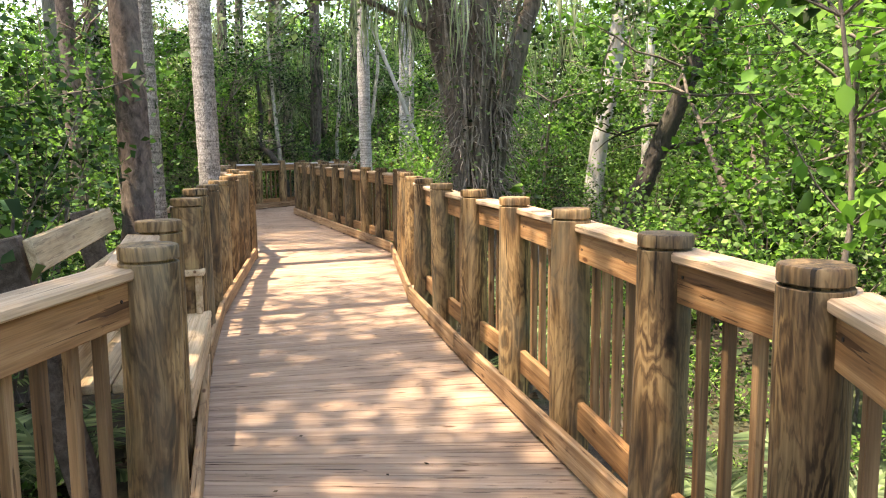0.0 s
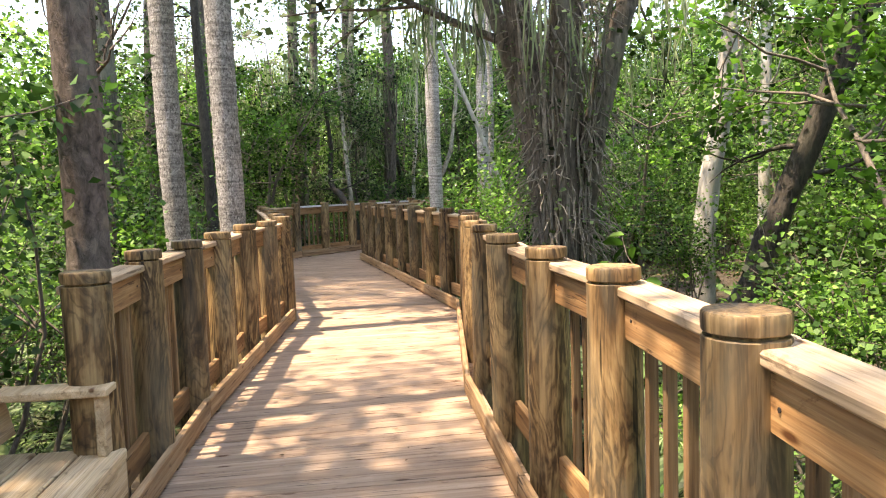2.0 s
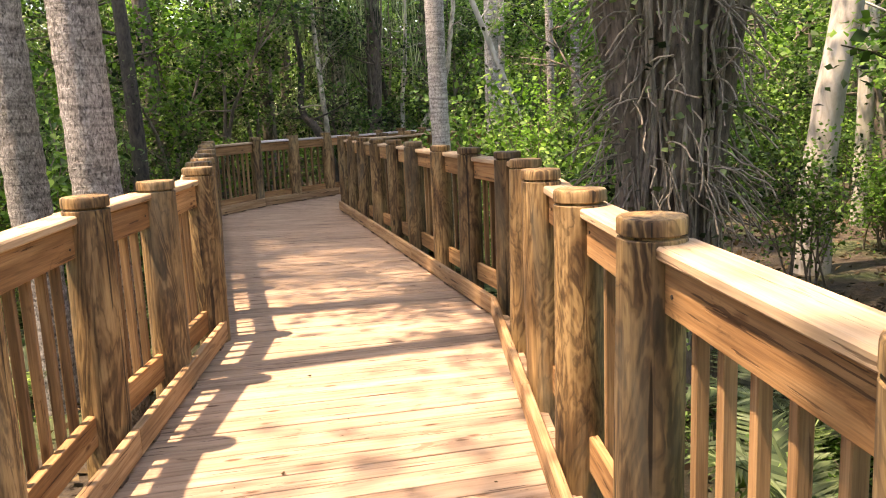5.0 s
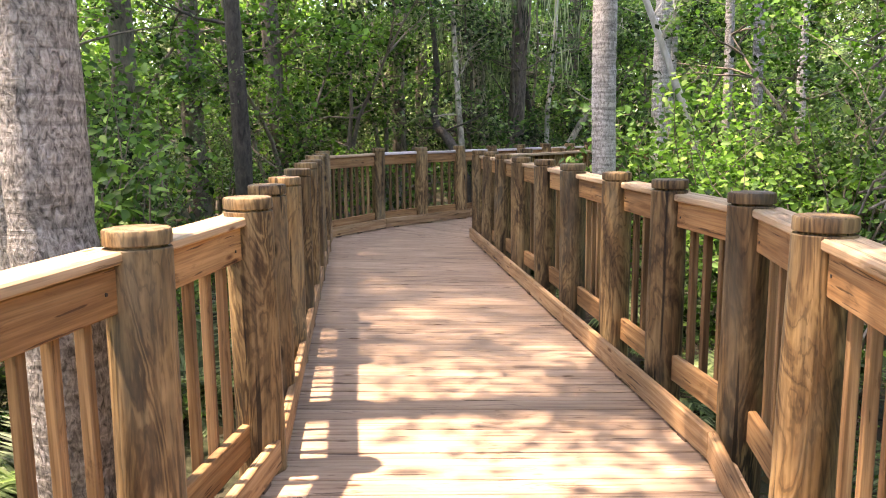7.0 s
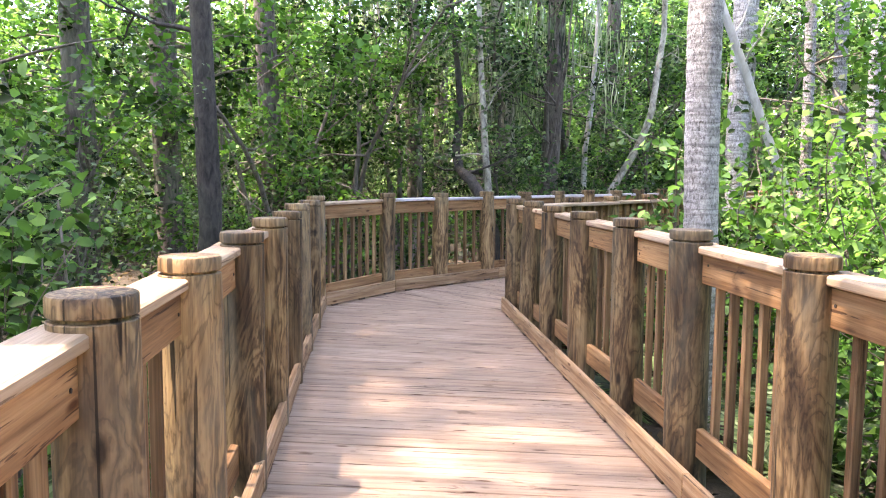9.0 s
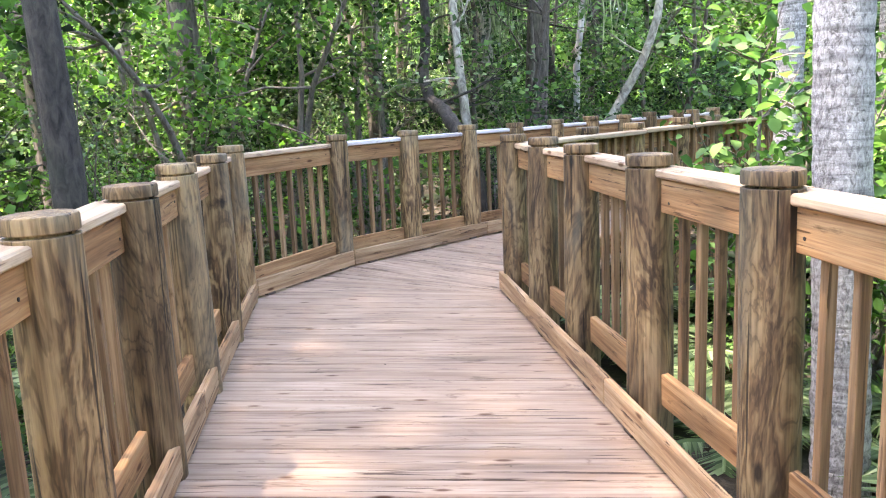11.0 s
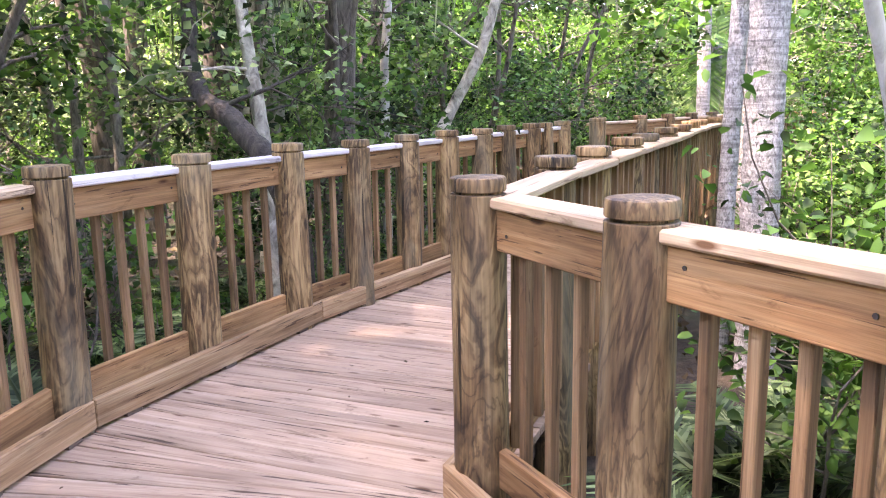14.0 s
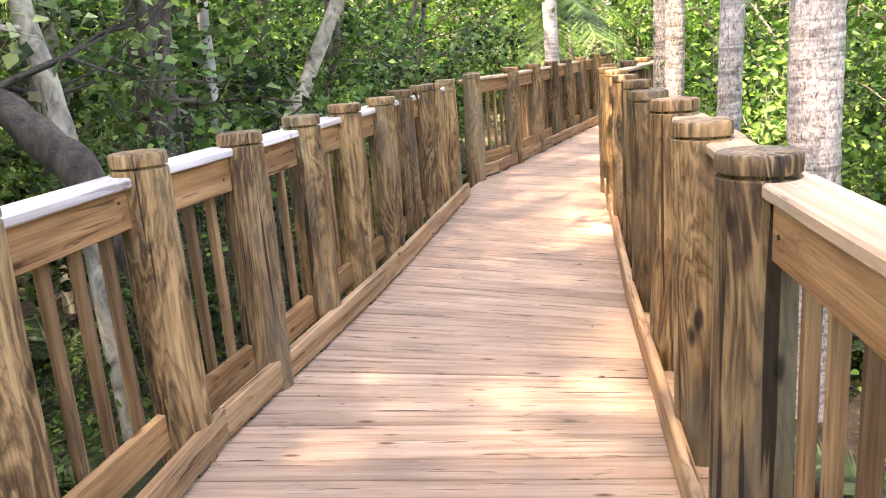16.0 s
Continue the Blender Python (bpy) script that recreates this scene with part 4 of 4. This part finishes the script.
while count < 84 and tries < 9000:
    tries += 1
    x, y = rng.uniform(-2, 11), rng.uniform(0, 27)
    if free(x, y, 0.5, 2.0) and deck_distance(x, y) < 3.4:
        shrub(4, x, y, rng.uniform(0, 360), rng.uniform(0.45, 0.75))
        count += 1

# far woods, masses of leaves all round beyond the thickets, with an uneven top that lets the sky in
def treetop(x, y):
    return (8.5 if y > 23.0 and x > 6.0 else 5.0 if y < 18.0 else 4.2) + 4.5 * noise.noise((x * 0.17, y * 0.17, 2.0)) + 2.5 * noise.noise((x * 0.5, y * 0.5, 9.0))


nr = np.random.default_rng(8)
masses = {"dark": [], "mid": [], "round": []}
while len(masses["dark"]) + len(masses["mid"]) < 5600:
    x, y = nr.uniform(-18, 34), nr.uniform(0, 46)
    far_off = deck_distance(x, y)
    if 10.0 < far_off < 20.0 and ahead(x + 1.0, y):
        z = nr.uniform(-0.6, 1.0) + nr.random() ** 1.2 * 8.5
        if z < treetop(x, y) + 1.5 and noise.noise((x * 0.4, y * 0.4, z * 0.5)) > -0.22:
            masses["dark" if noise.noise((x * 0.3, y * 0.3, z * 0.3 + 20)) > 0.02 else "mid"].append((x, y, z))
while len(masses["round"]) < 1500:
    x, y = nr.uniform(-24, 36), nr.uniform(-20, 48)
    if 10.0 < deck_distance(x, y) < 20.0 and not ahead(x + 1.0, y):
        masses["round"].append((x, y, nr.uniform(-0.6, 7.0)))
for tone, mat, label in (("dark", M_DARKLEAF, "distant mass of dark green forest leaves"), ("mid", M_LITLEAF, "distant mass of forest leaves, sunlight put into their green"),
                         ("round", M_DARKLEAF, "mass of green forest leaves behind the walk")):
    near = tone != "round"
    pos = clumps(nr, np.array(masses[tone]), 47 if near else 14, 0.45 if near else 0.85, 0.8)
    far = shared("far_woods", leaf_mesh("far_woods", pos, nr.uniform(0.1, 0.24, len(pos)) if near else nr.uniform(0.2, 0.5, len(pos)), mat, nr))
    tagged(far, label, "woods", kind="stuff")

# outer ring of leaves whose shade is painted in as a darker green
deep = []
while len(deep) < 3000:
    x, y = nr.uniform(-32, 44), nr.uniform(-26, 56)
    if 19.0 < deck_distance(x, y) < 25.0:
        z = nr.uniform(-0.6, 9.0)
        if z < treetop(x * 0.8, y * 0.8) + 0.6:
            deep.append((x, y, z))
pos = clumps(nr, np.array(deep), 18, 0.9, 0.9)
back = shared("deep_woods", leaf_mesh("deep_woods", pos, nr.uniform(0.3, 0.6, len(pos)), M_SHADELEAF, nr))
tagged(back, "forest behind the thickets, its dark depth put into leaf colour", "woods", kind="stuff")


def fern_kind(seed):
    rng, f = np.random.default_rng(seed), Soup()
    for k in range(11):
        frond(rng, f, (0, 0, 0.02), k * 0.571 + rng.normal() * 0.15, rng.uniform(0.5, 1.1), rng.uniform(0.55, 0.85), 5)
    return f.mesh("fern", M_GREYLEAF, False)


FERNS = [fern_kind(91), fern_kind(92)]
count = tries = 0
while count < 110 and tries < 5000:
    tries += 1
    x, y = rng.uniform(-2, 12), rng.uniform(0, 27)
    if 1.75 < deck_distance(x, y) < 4.0 and free(x, y, 0.4, 1.75):
        fern = shared("fern", FERNS[count % 2], None, "", placed(x, y, rng.uniform(0, 360), rng.uniform(0.6, 1.0), GROUND_Z - 0.03))
        tagged(fern, "green fern growing out of the leaf litter", "fern", "ferns by the boardwalk")
        count += 1


def hanging_moss(cx, cy, inner, outer, low, high, n, seed, label):
    """Grey strands that hang from the limbs of one tree."""
    rng = np.random.default_rng(seed)
    s = Soup()
    for k in range(n):
        az, r = rng.random() * 6.28, rng.uniform(inner, outer)
        x, y, z = cx + r * math.cos(az), cy + r * math.sin(az), rng.uniform(low, high)
        for q in range(10):
            a = Vector((x + rng.normal() * 0.09, y + rng.normal() * 0.09, z + rng.normal() * 0.1))
            L = rng.uniform(0.3, 1.1)
            w = Vector((rng.normal(), rng.normal(), 0)).normalized() * 0.012
            j = s.n
            m1 = a + Vector((rng.normal() * 0.04, rng.normal() * 0.04, -L * 0.5))
            e = a + Vector((rng.normal() * 0.06, rng.normal() * 0.06, -L))
            s.v += [tuple(a - w * 0.6), tuple(a + w * 0.6), tuple(m1 + w), tuple(m1 - w), tuple(e)]
            s.f += [(j, j + 1, j + 2, j + 3), (j + 3, j + 2, j + 4)]
            s.n += 5
    ob = shared("hanging_moss", s.mesh("hanging_moss", M_MOSS, False))
    return tagged(ob, label, "moss", kind="stuff")


hanging_moss(4.78, 10.25, 0.6, 2.6, 3.0, 4.8, 60, 77, "grey moss strands hanging from the oak limbs")
hanging_moss(MOSSY[0], MOSSY[1], 0.2, 2.4, 2.6, 5.4, 110, 78, "long grey moss strands hanging from a bent tree")
hanging_moss(MOSSY[0] - 2.6, MOSSY[1] + 0.6, 0.0, 2.0, 3.0, 5.4, 60, 79, "grey moss strands draped over thicket branches")


def sapling(x, y, height, n, size, seed, label, bend=0.08, slim=0.36, per=5, mat=M_BRIGHTLEAF):
    rng = np.random.default_rng(seed)
    t = empty("sapling", pose(x, y, G), label, "sapling")
    s, tips = Soup(), []
    pts, p, d = [], Vector((0, 0, 0)), Vector((0.05, 0.02, 1))
    for i in range(8):
        pts.append(p.copy())
        d = (d + Vector(rng.normal(size=3)) * bend).normalized()
        p = p + d * height / 7
    s.tube(pts, [0.018 * (1.15 - i / 8) + 0.003 for i in range(8)], 6)
    for k in range(n):
        az = rng.random() * 6.28
        twig = Soup()
        branchy(twig, rng, pts[rng.integers(4, 8)], (math.cos(az), math.sin(az), 0.5), height * 0.22, 0.007, 0, tips, 0.5, 4, 2)
        shared("twig", twig.mesh("twig", M_TWIG), t)
    shared("stem", s.mesh("stem", M_TWIG), t)
    pos = clumps(rng, np.array(tips + [tuple(pts[-1])]), per, 0.06, 0.8)
    shared("foliage", leaf_mesh("foliage", pos, rng.uniform(0.7, 1.3, len(pos)) * size, mat, rng, 0.25, slim, True), t)
    return t


sapling(3.3, 2.6, 3.1, 15, 0.115, 5, "thin sapling with broad green leaves beyond the railing")
sapling(3.38, 5.62, 1.52, 4, 0.115, 6, "bright green sprig rising beside the railing cap", 0.0, 0.3, 3)
for x, y, h, n, seed in ((4.75, 16.3, 2.2, 18, 7), (5.15, 16.5, 1.9, 16, 9)):
    sapling(x, y, h, n, 0.09, seed, "leafy sapling with broad heart-shaped leaves by the railing", 0.05, 0.52, 3, M_DARKLEAF)

# dead leaves on the forest floor
lp = np.stack([nr.uniform(-5, 12, 16000), nr.uniform(-3, 28, 16000), np.zeros(16000)], axis=1)
lp[:, 2] = [GROUND_Z + 0.03 + noise.noise((a * 0.21, b * 0.21, 0.3)) * 0.14 + noise.noise((a * 0.9, b * 0.9, 4.0)) * 0.05 for a, b in lp[:, :2]]
lit = shared("dead_leaves", leaf_mesh("dead_leaves", lp, nr.uniform(0.05, 0.13, len(lp)), M_LITTER, nr, 0.0, 0.3))
tagged(lit, "scattered brown dead leaves covering the ground", "leaves", kind="stuff")

# a few dry leaf scraps blown onto the boards
dp = []
while len(dp) < 70:
    k = int(nr.integers(0, 9))
    a, b = Vector(LEFT_EDGE[k]).lerp(Vector(LEFT_EDGE[k + 1]), nr.random()), Vector(RIGHT_EDGE[k]).lerp(Vector(RIGHT_EDGE[k + 1]), nr.random())
    q = a.lerp(b, 0.08 + 0.84 * nr.random())
    dp.append((q.x, q.y, 0.006))
scraps = leaf_mesh("leaf_scraps", np.array(dp), nr.uniform(0.012, 0.04, len(dp)), M_LITTER, nr, 0.0, 0.3)
co = np.empty(len(scraps.vertices) * 3, np.float32)
scraps.vertices.foreach_get("co", co)
co[2::3] = 0.004 + np.clip(co[2::3] - 0.004, -0.004, 0.01) * 0.4
scraps.vertices.foreach_set("co", co)
tagged(shared("leaf_scraps", scraps), "small dry brown leaf scraps lying on the deck", "leaves", kind="stuff")

# ---------------------------------------------------------------- deck boards, last
deck = empty("floor", pose(0, 0, 0), "worn brown plank deck of the boardwalk", "deck", kind="structure")
PLANK = 0.142
LA, RA = [], []
for (la, lb), (ra, rb) in zip(zip(LEFT_EDGE, LEFT_EDGE[1:]), zip(RIGHT_EDGE, RIGHT_EDGE[1:])):
    la, lb, ra, rb = Vector(la), Vector(lb), Vector(ra), Vector(rb)
    n = max(1, round(max((lb - la).length, (rb - ra).length) / PLANK))
    for k in range(n):
        LA.append((la.lerp(lb, k / n), la.lerp(lb, (k + 1) / n)))
        RA.append((ra.lerp(rb, k / n), ra.lerp(rb, (k + 1) / n)))
prng = random.Random(3)
for (l0, l1), (r0, r1) in zip(LA, RA):
    bm = bmesh.new()
    mid = (l0 + l1 + r0 + r1) / 4
    d = ((r0 + r1) - (l0 + l1)).normalized()
    m = Matrix.Translation((mid.x, mid.y, 0)) @ pose(0, 0, 0, 0, 0, math.degrees(math.atan2(d.y, d.x)))
    inv = m.inverted()
    ext = d * 0.13
    gap = prng.uniform(0.014, 0.036)
    dz = prng.uniform(-0.0025, 0.0)
    q = [l0.lerp(l1, gap) - ext, r0.lerp(r1, gap) + ext, r0.lerp(r1, 1 - gap) + ext, l0.lerp(l1, 1 - gap) - ext]
    top = [bm.verts.new(inv @ Vector((v.x, v.y, dz - 0.001))) for v in q]
    low = [bm.verts.new(inv @ Vector((v.x, v.y, dz - 0.038))) for v in q]
    bm.faces.new(top)
    bm.faces.new(low[::-1])
    for k in range(4):
        bm.faces.new((top[k], low[k], low[(k + 1) % 4], top[(k + 1) % 4]))
    bmesh.ops.recalc_face_normals(bm, faces=bm.faces)
    bmesh.ops.bevel(bm, geom=[e for e in bm.edges if all(v in top for v in e.verts)], offset=0.0025, segments=1, affect="EDGES")
    part("plank", bm, M_DECK, deck, "", m)
# bearers under the boards
for line, side in ((LEFT_EDGE, -1), (RIGHT_EDGE, 1)):
    for a, b in zip(line, line[1:]):
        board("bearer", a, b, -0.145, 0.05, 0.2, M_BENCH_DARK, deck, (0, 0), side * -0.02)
